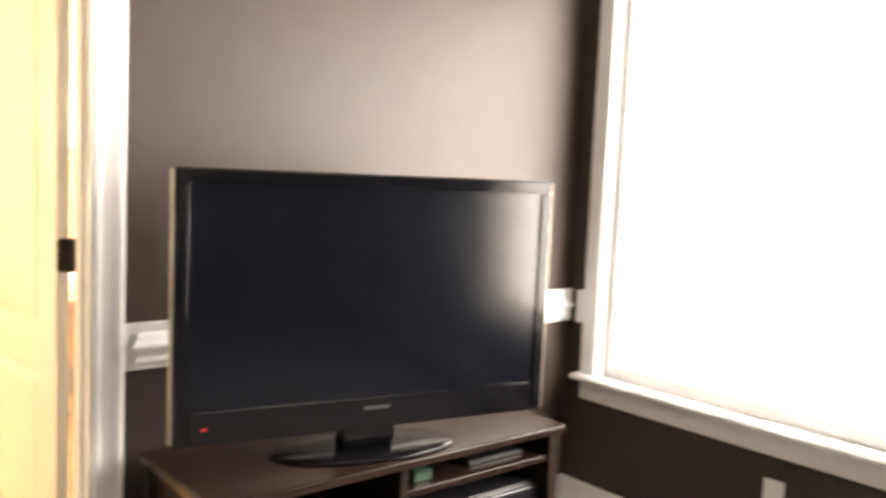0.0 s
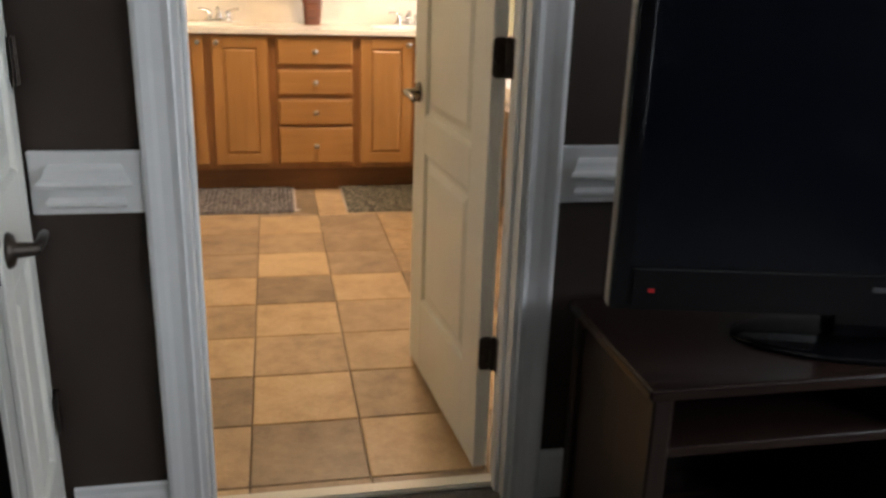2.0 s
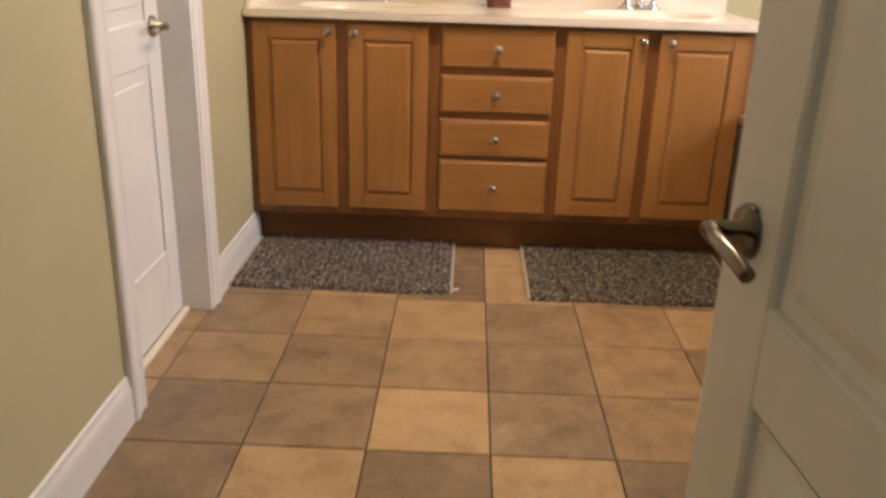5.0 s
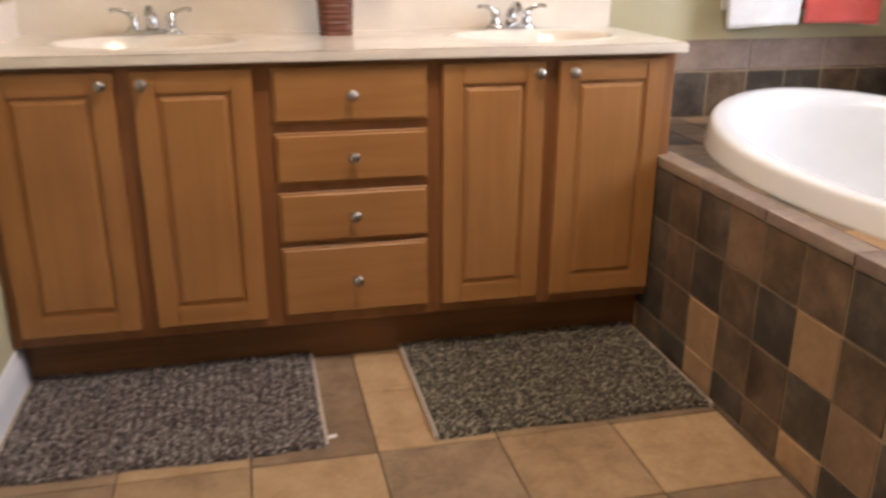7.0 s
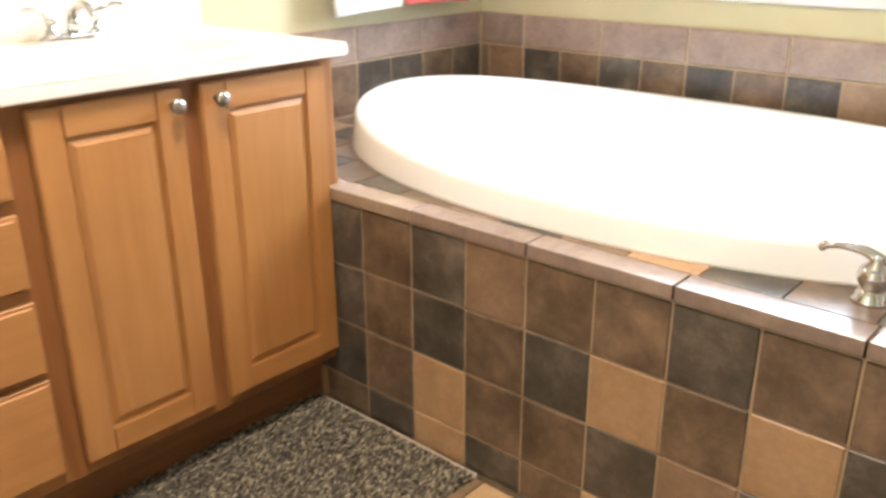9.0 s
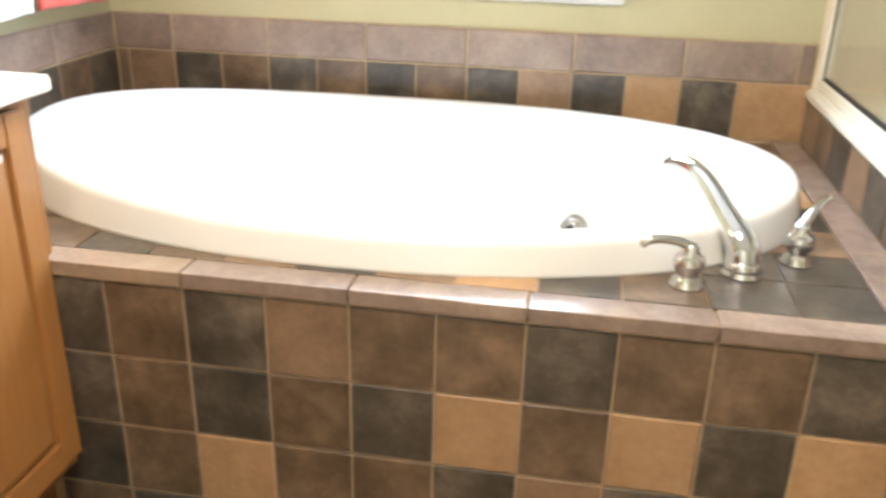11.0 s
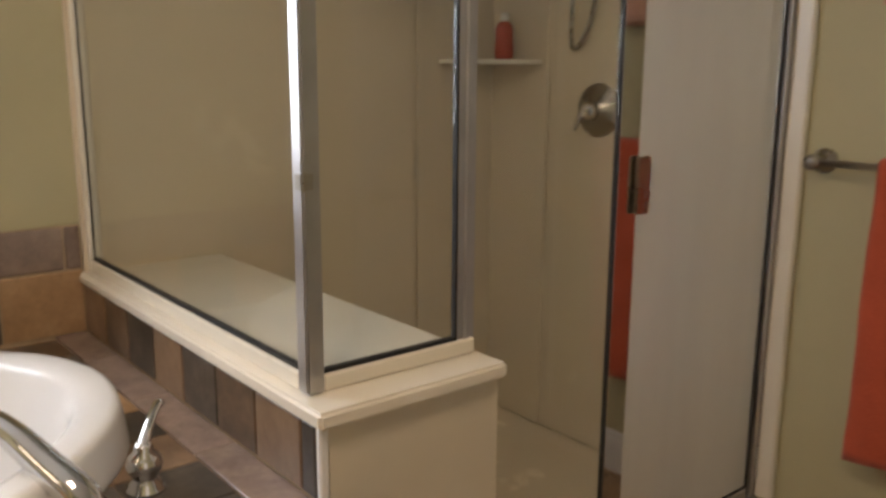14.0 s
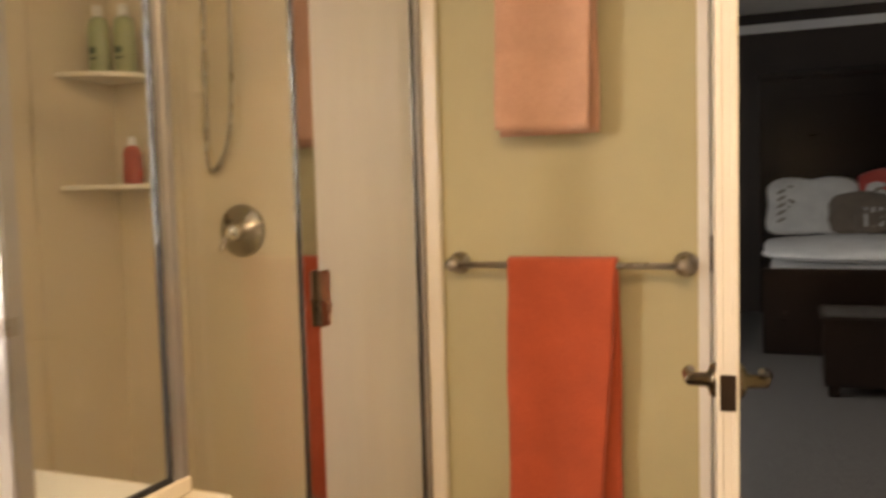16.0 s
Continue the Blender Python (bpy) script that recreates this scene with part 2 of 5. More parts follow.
M = {
    "brown_wall": plain("brown_wall_paint", (0.052, 0.036, 0.029), 0.47, vary=0.08, scale=3, bump=0.25, fine=220, spec=0.32),
    "green_wall": plain("sage_wall_paint", (0.49, 0.45, 0.275), 0.6, vary=0.04, scale=2.5, bump=0.2, fine=220),
    "ceiling": plain("ceiling_paint", (0.78, 0.76, 0.71), 0.9, vary=0.03, bump=0.3),
    "white": plain("white_trim_paint", (0.78, 0.78, 0.77), 0.32, vary=0.03, scale=5, bump=0.06),
    "door_white": plain("door_paint", (0.76, 0.74, 0.67), 0.38, vary=0.03, scale=4, bump=0.12, fine=90),
    "carpet": rug_mat("grey_brown_carpet", [(0.0, (0.10, 0.09, 0.085)), (0.4, (0.15, 0.135, 0.125)), (0.75, (0.19, 0.175, 0.16))], 260),
    "grout": plain("floor_grout", (0.12, 0.08, 0.048), 0.9, vary=0.15, scale=20, bump=0.4),
    "tub_grout": plain("tub_grout", (0.40, 0.30, 0.19), 0.85, vary=0.12, scale=20, bump=0.4),
    "ft_light": tile_mat("floor_tile_tan", (0.36, 0.225, 0.112), (0.47, 0.315, 0.165), (0.54, 0.375, 0.21)),
    "ft_mid": tile_mat("floor_tile_brown", (0.23, 0.15, 0.085), (0.37, 0.245, 0.135), (0.45, 0.31, 0.17)),
    "ft_dark": tile_mat("floor_tile_umber", (0.165, 0.112, 0.070), (0.28, 0.19, 0.113), (0.38, 0.263, 0.155)),
    "L": tile_mat("slate_tile_tan", (0.34, 0.205, 0.105), (0.43, 0.27, 0.14), (0.50, 0.33, 0.185), 0.3),
    "T": tile_mat("slate_tile_ochre", (0.17, 0.105, 0.062), (0.25, 0.162, 0.098), (0.33, 0.22, 0.135), 0.3),
    "M": tile_mat("slate_tile_brown", (0.062, 0.041, 0.027), (0.142, 0.095, 0.059), (0.245, 0.166, 0.105), 0.3),
    "D": tile_mat("slate_tile_charcoal", (0.034, 0.029, 0.023), (0.082, 0.068, 0.053), (0.19, 0.155, 0.118), 0.3),
    "P": tile_mat("slate_trim_mauve", (0.20, 0.145, 0.115), (0.27, 0.20, 0.16), (0.34, 0.26, 0.20), 0.2),
    "E": tile_mat("slate_edge_tan", (0.30, 0.21, 0.14), (0.36, 0.265, 0.185), (0.43, 0.325, 0.235), 0.18),
    "maple_v": wood_mat("maple_upright", (0.36, 0.160, 0.046), (0.405, 0.188, 0.056), (0.44, 0.212, 0.068), "z"),
    "maple_h": wood_mat("maple_level", (0.36, 0.160, 0.046), (0.405, 0.188, 0.056), (0.44, 0.212, 0.068), "x"),
    # the doors' maple, darkened for the shade in the gaps between fronts
    "maple_frame_shaded": wood_mat("maple_shaded_face_frame", (0.24, 0.097, 0.031), (0.29, 0.122, 0.041), (0.34, 0.15, 0.052), "z"),
    # same wood darker still: shade under the cabinet put into the colour
    "toe": wood_mat("toe_kick_shaded_wood", (0.16, 0.065, 0.022), (0.21, 0.09, 0.03), (0.26, 0.115, 0.04), "x"),
    "espresso": wood_mat("espresso_wood", (0.012, 0.006, 0.005), (0.019, 0.010, 0.008), (0.028, 0.016, 0.013), "x", 0.24, spec=0.22),
    "espresso_v": wood_mat("espresso_upright", (0.013, 0.007, 0.005), (0.020, 0.011, 0.008), (0.030, 0.017, 0.013), "z", 0.40, spec=0.3),
    "bed_wood": wood_mat("bed_wood", (0.016, 0.008, 0.005), (0.019, 0.010, 0.0065), (0.023, 0.012, 0.008), "x", 0.22),
    "marble": plain("cultured_marble", (0.86, 0.79, 0.68), 0.16, vary=0.05, scale=5, bump=0.0),
    "acrylic": plain("white_acrylic", (0.82, 0.82, 0.80), 0.14, vary=0.02, scale=3, bump=0.0),
    "surround": plain("cream_surround", (0.73, 0.63, 0.475), 0.26, vary=0.03, scale=3, bump=0.05),
    "cap": plain("cream_cap", (0.80, 0.75, 0.63), 0.25, vary=0.03, scale=4, bump=0.03),
    "panel": plain("cream_panel", (0.66, 0.60, 0.47), 0.4, vary=0.03, scale=3, bump=0.08),
    "chrome": plain("chrome", (0.70, 0.69, 0.68), 0.06, 1.0, vary=0.05, scale=12, bump=0.0),
    "nickel": plain("brushed_nickel", (0.42, 0.385, 0.34), 0.28, 1.0, vary=0.08, scale=14, bump=0.05),
    "alu": plain("bright_aluminium", (0.52, 0.51, 0.50), 0.36, 1.0, vary=0.06, scale=10, bump=0.03),
    "stile_chrome": plain("polished_stile", (0.52, 0.51, 0.50), 0.06, 1.0, vary=0.05, scale=8, bump=0.0),
    "dark_nickel": plain("aged_nickel", (0.20, 0.165, 0.13), 0.24, 1.0, vary=0.10, scale=16, bump=0.04),
    "bronze": plain("dark_bronze", (0.055, 0.042, 0.034), 0.38, 0.7, vary=0.15, scale=15, bump=0.05),
    "gasket": plain("black_gasket", (0.012, 0.012, 0.012), 0.6, bump=0.0),
    "tv_black": plain("tv_gloss_black", (0.005, 0.005, 0.006), 0.10, vary=0.1, bump=0.0, spec=0.4),
    "foot_black": plain("smoked_foot", (0.004, 0.004, 0.005), 0.12, vary=0.1, bump=0.0, spec=0.15),
    "tv_screen": plain("tv_screen", (0.003, 0.004, 0.007), 0.14, vary=0.05, bump=0.0, spec=0.6),
    "tv_edge": plain("tv_edge_silver", (0.45, 0.40, 0.32), 0.3, 0.6, bump=0.0),
    "box_black": plain("player_black", (0.015, 0.015, 0.017), 0.3, bump=0.05),
    "box_silver": plain("player_trim", (0.10, 0.105, 0.11), 0.35, 0.8, bump=0.0),
    "red_led": glow("standby_led", (0.4, 0.01, 0.01), 0.05),
    "glass": glass_mat("clear_glass"),
    "hazy": glass_mat("milky_glass", 0.44),
    "mirror": plain("mirror_silver", (0.88, 0.88, 0.87), 0.02, 1.0, vary=0.0, bump=0.0),
    "mirror_frame": wood_mat("mirror_frame", (0.05, 0.032, 0.022), (0.10, 0.065, 0.045), (0.20, 0.14, 0.10), "z", 0.35, 2.0),
    "coral": cloth_mat("coral_terry", (0.50, 0.082, 0.036), (0.58, 0.11, 0.05), 320, 0.25),
    "peach": cloth_mat("peach_terry", (0.60, 0.34, 0.235), (0.68, 0.405, 0.29), 320, 0.25),
    "red_cloth": cloth_mat("red_cloth", (0.60, 0.07, 0.05), (0.70, 0.12, 0.09)),
    "white_cloth": cloth_mat("white_cloth", (0.74, 0.73, 0.70), (0.84, 0.83, 0.80), 200, 0.3),
    "taupe_cloth": cloth_mat("taupe_cloth", (0.16, 0.12, 0.09), (0.24, 0.185, 0.14)),
    "print_grey": cloth_mat("faded_print", (0.30, 0.26, 0.215), (0.40, 0.35, 0.29), 200, 0.2),
    "rug": rug_mat("flecked_rug", [(0.0, (0.050, 0.041, 0.036)), (0.3, (0.115, 0.094, 0.081)), (0.6, (0.21, 0.175, 0.15)), (0.84, (0.40, 0.35, 0.31))], 150, (0.8, 1.7, 1.0)),
    "rug_olive": rug_mat("flecked_olive_rug", [(0.0, (0.038, 0.032, 0.024)), (0.3, (0.098, 0.084, 0.060)), (0.6, (0.19, 0.166, 0.118)), (0.85, (0.40, 0.35, 0.25))], 150, (0.8, 1.7, 1.0)),
    "rug_edge": cloth_mat("rug_binding", (0.42, 0.35, 0.27), (0.55, 0.47, 0.38)),
    "basket": wood_mat("woven_vase", (0.07, 0.02, 0.010), (0.135, 0.040, 0.019), (0.21, 0.07, 0.034), "x", 0.5, 3.0),
    "leaf": plain("dried_leaf", (0.11, 0.10, 0.03), 0.7, vary=0.3, scale=30, bump=0.0),
    "petal": plain("dried_petal", (0.42, 0.15, 0.035), 0.7, vary=0.3, scale=40, bump=0.0),
    "soap_red": plain("red_bottle", (0.45, 0.06, 0.03), 0.2, bump=0.0),
    "bottle_green": plain("green_bottle", (0.33, 0.37, 0.20), 0.3, bump=0.0),
    "label_dark": plain("label_ink", (0.05, 0.09, 0.04), 0.5, bump=0.0),
    "white_plastic": plain("white_plastic", (0.78, 0.77, 0.74), 0.3, bump=0.0),
    "sky_card": glow("bright_sky", (0.80, 0.90, 1.0), 5.0),
    "pale_sky": glow("pale_sky", (0.70, 0.83, 1.0), 1.15),
    # glow of the added ceiling fitting, which stands for an unknown warm source
    "fill_diffuser": glow("added_diffuser", (1.0, 0.82, 0.6), 3.0),
    "green_led": plain("green_sticker", (0.012, 0.06, 0.035), 0.4, bump=0.0),
}

# ---- building helpers ----
ORG = {}


def boxes(*spans, bevel=0.0, seg=1):
    """A bmesh of boxes, each (x0, y0, z0, x1, y1, z1), with bevelled edges."""
    bm = bmesh.new()
    for x0, y0, z0, x1, y1, z1 in spans:
        r = bmesh.ops.create_cube(bm, size=1.0)
        for v in r["verts"]:
            v.co = Vector((x0 + (v.co.x + 0.5) * (x1 - x0), y0 + (v.co.y + 0.5) * (y1 - y0), z0 + (v.co.z + 0.5) * (z1 - z0)))
    if bevel:
        bmesh.ops.bevel(bm, geom=bm.edges[:], offset=bevel, segments=seg, affect="EDGES", clamp_overlap=True)
    return bm


def lathe(profile, segs=24, centre=(0, 0, 0), axis="z", sx=1.0, sy=1.0):
    """A turned body from (radius, height) pairs."""
    bm = bmesh.new()
    rings = []
    for r, h in profile:
        ring = []
        for i in range(segs):
            a = 2 * math.pi * i / segs
            p = Vector((r * sx * math.cos(a), r * sy * math.sin(a), h))
            if axis == "y":
                p = Vector((p.x, p.z, p.y))
            elif axis == "x":
                p = Vector((p.z, p.x, p.y))
            ring.append(bm.verts.new(p + Vector(centre)))
        rings.append(ring)
    for a, b in zip(rings, rings[1:]):
        for i in range(segs):
            bm.faces.new((a[i], a[(i + 1) % segs], b[(i + 1) % segs], b[i]))
    for ring in (rings[0], rings[-1]):
        bm.faces.new(ring)
    bmesh.ops.recalc_face_normals(bm, faces=bm.faces[:])
    return bm


def tube(points, radius, segs=10, smooth=6):
    """A round bar along a smoothed line of points; radius may be a number or one per point."""
    pts = [Vector(p) for p in points]
    rad = [radius] * len(pts) if isinstance(radius, (int, float)) else list(radius)
    if len(pts) > 2 and smooth:
        fine, fr = [], []
        for i in range(len(pts) - 1):
            p0, p1, p2, p3 = pts[max(i - 1, 0)], pts[i], pts[i + 1], pts[min(i + 2, len(pts) - 1)]
            for k in range(smooth):
                t = k / smooth
                fine.append(0.5 * ((2 * p1) + (p2 - p0) * t + (2 * p0 - 5 * p1 + 4 * p2 - p3) * t * t + (3 * p1 - p0 - 3 * p2 + p3) * t ** 3))
                fr.append(rad[i] + (rad[i + 1] - rad[i]) * t)
        pts, rad = fine + [pts[-1]], fr + [rad[-1]]
    bm = bmesh.new()
    rings, up = [], Vector((0.13, 0.31, 0.94))
    for i, p in enumerate(pts):
        d = (pts[min(i + 1, len(pts) - 1)] - pts[max(i - 1, 0)]).normalized()
        u = d.cross(up)
        u = u.normalized() if u.length > 1e-4 else d.orthogonal().normalized()
        w = u.cross(d).normalized()
        up = w
        rings.append([bm.verts.new(p + rad[i] * (math.cos(2 * math.pi * k / segs) * u + math.sin(2 * math.pi * k / segs) * w)) for k in range(segs)])
    for a, b in zip(rings, rings[1:]):
        for k in range(segs):
            bm.faces.new((a[k], a[(k + 1) % segs], b[(k + 1) % segs], b[k]))
    bm.faces.new(rings[0]), bm.faces.new(rings[-1])
    bmesh.ops.recalc_face_normals(bm, faces=bm.faces[:])
    return bm


def joined(*bms):
    out = bms[0]
    for b in bms[1:]:
        me = bpy.data.meshes.new("tmp")
        b.to_mesh(me)
        out.from_mesh(me)
        bpy.data.meshes.remove(me)
        b.free()
    return out


def moved(bm, m):
    bmesh.ops.transform(bm, matrix=m, verts=bm.verts[:])
    return bm


def meshed(name, bm, material, smooth=False):
    me = bpy.data.meshes.new(name)
    bm.to_mesh(me)
    bm.free()
    me.materials.append(M[material])
    if smooth:
        for f in me.polygons:
            f.use_smooth = True
    return me


def thing(name, label, category, at=(0, 0, 0), rz=None, group="", kind=""):
    """An Empty at a thing's base. Without rz its parts are given in world coordinates, with it in its own."""
    ob = new(name)
    ob.empty_display_size = 0.05
    ob.location = at
    if rz is not None:
        ob.rotation_euler = (0, 0, radians(rz))
    ORG[ob.name] = Vector(at) if rz is None else Vector((0, 0, 0))
    return tagged(ob, label, category, group, kind)


def part(name, bm, material, parent, label="", smooth=False):
    o = ORG.get(parent.name, Vector((0, 0, 0)))
    if o.length:
        bmesh.ops.translate(bm, vec=-o, verts=bm.verts[:])
    ob = new(name, meshed(name, bm, material, smooth))
    ob.parent = parent
    ORG[ob.name] = o
    return tagged(ob, label) if label else ob


def structure(name, bm, material, label="", smooth=False):
    ob = new(name, meshed(name, bm, material, smooth))
    ORG[ob.name] = Vector((0, 0, 0))
    return tagged(ob, label, "", "", "structure")


def solo(name, bm, material, label, category, at, group="", smooth=False):
    """A thing that is one mesh, with its origin at its base."""
    bmesh.ops.translate(bm, vec=-Vector(at), verts=bm.verts[:])
    ob = new(name, meshed(name, bm, material, smooth))
    ob.location = at
    ORG[ob.name] = Vector(at)
    return tagged(ob, label, category, group)


PIECES = {}


def piece(name, parent, material, size, at, bevel=0.0025):
    """One tile or board: a bevelled slab of that size with its lower corner at that place; alike pieces share a mesh."""
    key = (name, material, tuple(round(s, 3) for s in size))
    if key not in PIECES:
        PIECES[key] = meshed(name, boxes((0, 0, 0, *size), bevel=min(bevel, min(size) * 0.4)), material)
    ob = new(name, PIECES[key])
    ob.parent = parent
    ob.location = Vector(at) - ORG[parent.name]
    return ob

# ---- the plan, in metres ----
XL, XR = -0.15, 2.88            # bathroom's left wall, outer wall of both rooms
W0, W1 = 3.86, 3.968            # the wall between bedroom and bathroom
YB = 7.42                       # wall behind the vanity
HB, HR = 2.44, 2.74             # ceilings
BX0, BY0 = -2.4, -2.25          # far corner of the bedroom
DX0, DX1, DH = 0.368, 1.054, 2.04  # bathroom doorway
CX, CY0, CY1 = -0.15, 5.67, 6.25  # closet doorway in the left wall
WY0, WY1, WZ0, WZ1 = 0.88, 3.708, 0.556, 2.12   # bedroom window
TY0, TY1, TZ0, TZ1 = 5.90, 6.84, 1.0, 2.115     # tub window
TF, DECK, DEND = 1.663, 0.575, 5.315           # tub front, deck height, deck's end
KX, KY0, KY1, KZ = 1.745, 4.985, 5.345, 0.70   # knee wall of the shower
GX = 1.815                                     # plane of the shower front

# ---- large structure ----
carpet = structure("floor_bedroom", boxes((BX0, BY0, -0.1, XR, W0 + 0.06, 0.0)), "carpet", "grey-brown cut-pile carpet of the bedroom")
floor = structure("floor_bathroom", boxes((-0.35, W0 + 0.06, -0.1, XR + 0.12, YB + 0.1, -0.004)), "grout", "bathroom floor of tan and brown slate-look tiles")

# the wall between the rooms is two skins, brown and green, with the doorway through both
for nm, y0, y1, x0, x1, h, m, lab in (
    ("wall_north_bedroom", W0, W0 + 0.054, BX0, XR, HR, "brown_wall", "dark brown painted bedroom wall round the doorway"),
    ("wall_south_bathroom", W0 + 0.054, W1, XL - 0.2, XR, HR, "green_wall", "sage-yellow painted bathroom wall"),
):
    structure(nm, boxes((x0, y0, 0, DX0 - 0.02, y1, h), (DX1 + 0.02, y0, 0, x1, y1, h), (DX0 - 0.02, y0, DH + 0.02, DX1 + 0.02, y1, h)), m, lab)
structure("wall_east_bedroom", boxes((XR, BY0, 0, XR + 0.14, WY0, HR), (XR, WY1, 0, XR + 0.14, W1 - 0.04, HR),
                                     (XR, WY0, 0, XR + 0.14, WY1, WZ0), (XR, WY0, WZ1, XR + 0.14, WY1, HR)), "brown_wall", "dark brown painted wall under the bright window")
structure("wall_east_bathroom", boxes((XR, W1 - 0.04, 0, XR + 0.14, TY0, HR), (XR, TY1, 0, XR + 0.14, YB + 0.1, HR),
                                      (XR, TY0, 0, XR + 0.14, TY1, TZ0), (XR, TY0, TZ1, XR + 0.14, TY1, HR)), "green_wall", "sage-yellow wall with a window over the tub")
structure("wall_north_bathroom", boxes((XL - 0.2, YB, 0, XR, YB + 0.1, HR)), "green_wall", "sage-yellow wall behind the vanity")
structure("wall_west_bathroom", boxes((XL - 0.1, W1, 0, XL, CY0 - 0.015, HR), (XL - 0.1, CY1 + 0.015, 0, XL, YB, HR), (XL - 0.1, CY0 - 0.015, 2.055, XL, CY1 + 0.015, HR)), "green_wall", "sage-yellow wall with a closet door")
structure("wall_closet_back", boxes((XL - 0.35, CY0 - 0.2, 0, XL - 0.25, CY1 + 0.2, HR)), "green_wall", "plain wall behind the closet door")
structure("wall_south_bedroom", boxes((BX0, BY0 - 0.1, 0, XR + 0.14, BY0, HR)), "brown_wall", "dark brown wall behind the bed")
structure("wall_west_bedroom", boxes((BX0 - 0.1, BY0 - 0.1, 0, BX0, W1, HR)), "brown_wall", "dark brown bedroom wall")
structure("ceiling_bedroom", boxes((BX0 - 0.1, BY0 - 0.1, HR, XR + 0.14, W0 + 0.06, HR + 0.1)), "ceiling", "white painted ceiling")
structure("ceiling_bathroom", boxes((XL - 0.35, W0 + 0.06, HB, XR + 0.14, YB + 0.1, HB + 0.1)), "ceiling", "white painted ceiling")


# ---- trim ----
def casing_profile(w=0.086, d=0.018):
    """Section of a moulded door casing, from the opening outwards: (across, proud)."""
    return [(0, 0), (0, d * 0.55), (0.012, d * 0.62), (0.016, d * 0.9), (0.03, d * 0.72), (0.05, d * 0.85), (0.06, d * 1.0), (w - 0.012, d * 1.15), (w - 0.004, d * 1.05), (w, d * 0.8), (w, 0)]


def swept(section, place):
    """A straight moulding: place(a, b, s) gives the point for a section point and the run's start (0) or end (1)."""
    bm = bmesh.new()
    rings = [[bm.verts.new(place(a, b, s)) for a, b in section] for s in (0, 1)]
    n = len(section)
    for i in range(n):
        bm.faces.new((rings[0][i], rings[0][(i + 1) % n], rings[1][(i + 1) % n], rings[1][i]))
    bm.faces.new(rings[0]), bm.faces.new(rings[1])
    bmesh.ops.recalc_face_normals(bm, faces=bm.faces[:])
    return bm


def casing(name, lo, hi, top, plane, axis, out, label, w=0.086):
    """Both legs and the head of a moulded casing round an opening lo..hi along axis on a wall face at plane."""
    sec = casing_profile(w)

    def at(u, v, z):
        return Vector((u, plane + out * v, z)) if axis == "x" else Vector((plane + out * v, u, z))
    root = structure(name, swept(sec, lambda a, b, s: at(lo - a, b, s * (top + (a if s else 0)))), "white", label)
    part("casing_leg", swept(sec, lambda a, b, s: at(hi + a, b, s * (top + (a if s else 0)))), "white", root)
    part("casing_head", swept(sec, lambda a, b, s: at((lo - a) if s == 0 else (hi + a), b, top + a)), "white", root)
    return root


casing("trim_doorway_bedroom", DX0, DX1, DH, W0, "x", -1, "white moulded casing of the bathroom doorway")
structure("trim_doorway_bathroom", boxes((DX0 - 0.03, W1, 0, DX0, W1 + 0.016, DH), (DX1, W1, 0, DX1 + 0.028, W1 + 0.016, DH), (DX0 - 0.03, W1, DH, DX1 + 0.028, W1 + 0.016, DH + 0.03), bevel=0.003, seg=2), "white", "narrow white casing on the bathroom side")
jamb = structure("trim_door_jamb", boxes((DX0 - 0.02, W0, 0, DX0, W1, DH), (DX1, W0, 0, DX1 + 0.02, W1, DH), (DX0 - 0.02, W0, DH, DX1 + 0.02, W1, DH + 0.02)), "white", "white door jamb with a stop")
part("door_stop", boxes((DX0, W0 + 0.03, 0, DX0 + 0.011, W0 + 0.065, DH), (DX1 - 0.011, W0 + 0.03, 0, DX1, W0 + 0.065, DH), bevel=0.003), "white", jamb)
part("strike_plate", boxes((DX0, W1 - 0.026, 0.877, DX0 + 0.003, W1 + 0.008, 0.934), bevel=0.001), "bronze", jamb, "dark bronze strike plate")
for z in (0.289, 1.002, 1.78):
    part("hinge_leaf", boxes((DX1 - 0.003, W1 - 0.036, z, DX1, W1 + 0.014, z + 0.089), bevel=0.001), "bronze", jamb, "dark bronze hinge leaf")
structure("trim_threshold", boxes((DX0, W0 + 0.055, -0.01, DX1, W0 + 0.10, 0.012), bevel=0.005, seg=2), "cap", "pale threshold strip between carpet and tile")
casing("trim_closet_casing", CY0, CY1, 2.04, XL, "y", 1, "white moulded casing of the closet door", 0.09)

structure("trim_closet_threshold", boxes((XL - 0.082, CY0, -0.004, XL - 0.060, CY1, 0.014), bevel=0.004), "cap", "pale strip under the closet door")
BASE = [(0, 0), (0.013, 0), (0.013, 0.085), (0.011, 0.10), (0.007, 0.112), (0.006, 0.125), (0, 0.13)]


def baseboard(name, a0, a1, plane, axis, out, label="white moulded baseboard"):
    def at(b, z, s):
        u = a0 + (a1 - a0) * s
        return Vector((u, plane + out * b, z)) if axis == "x" else Vector((plane + out * b, u, z))
    return structure(name, swept(BASE, at), "white", label)


baseboard("baseboard_bedroom_1", 0.085, DX0 - 0.087, W0, "x", -1)
baseboard("baseboard_bedroom_2", DX1 + 0.087, XR - 0.014, W0, "x", -1)
baseboard("baseboard_bedroom_3", BY0, W0, XR, "y", -1)
baseboard("baseboard_bath_1", W1, CY0 - 0.092, XL, "y", 1)
baseboard("baseboard_bath_2", CY1 + 0.092, 6.94, XL, "y", 1)
baseboard("baseboard_bath_3", DX1 + 0.029, KX - 0.01, W1, "x", 1)


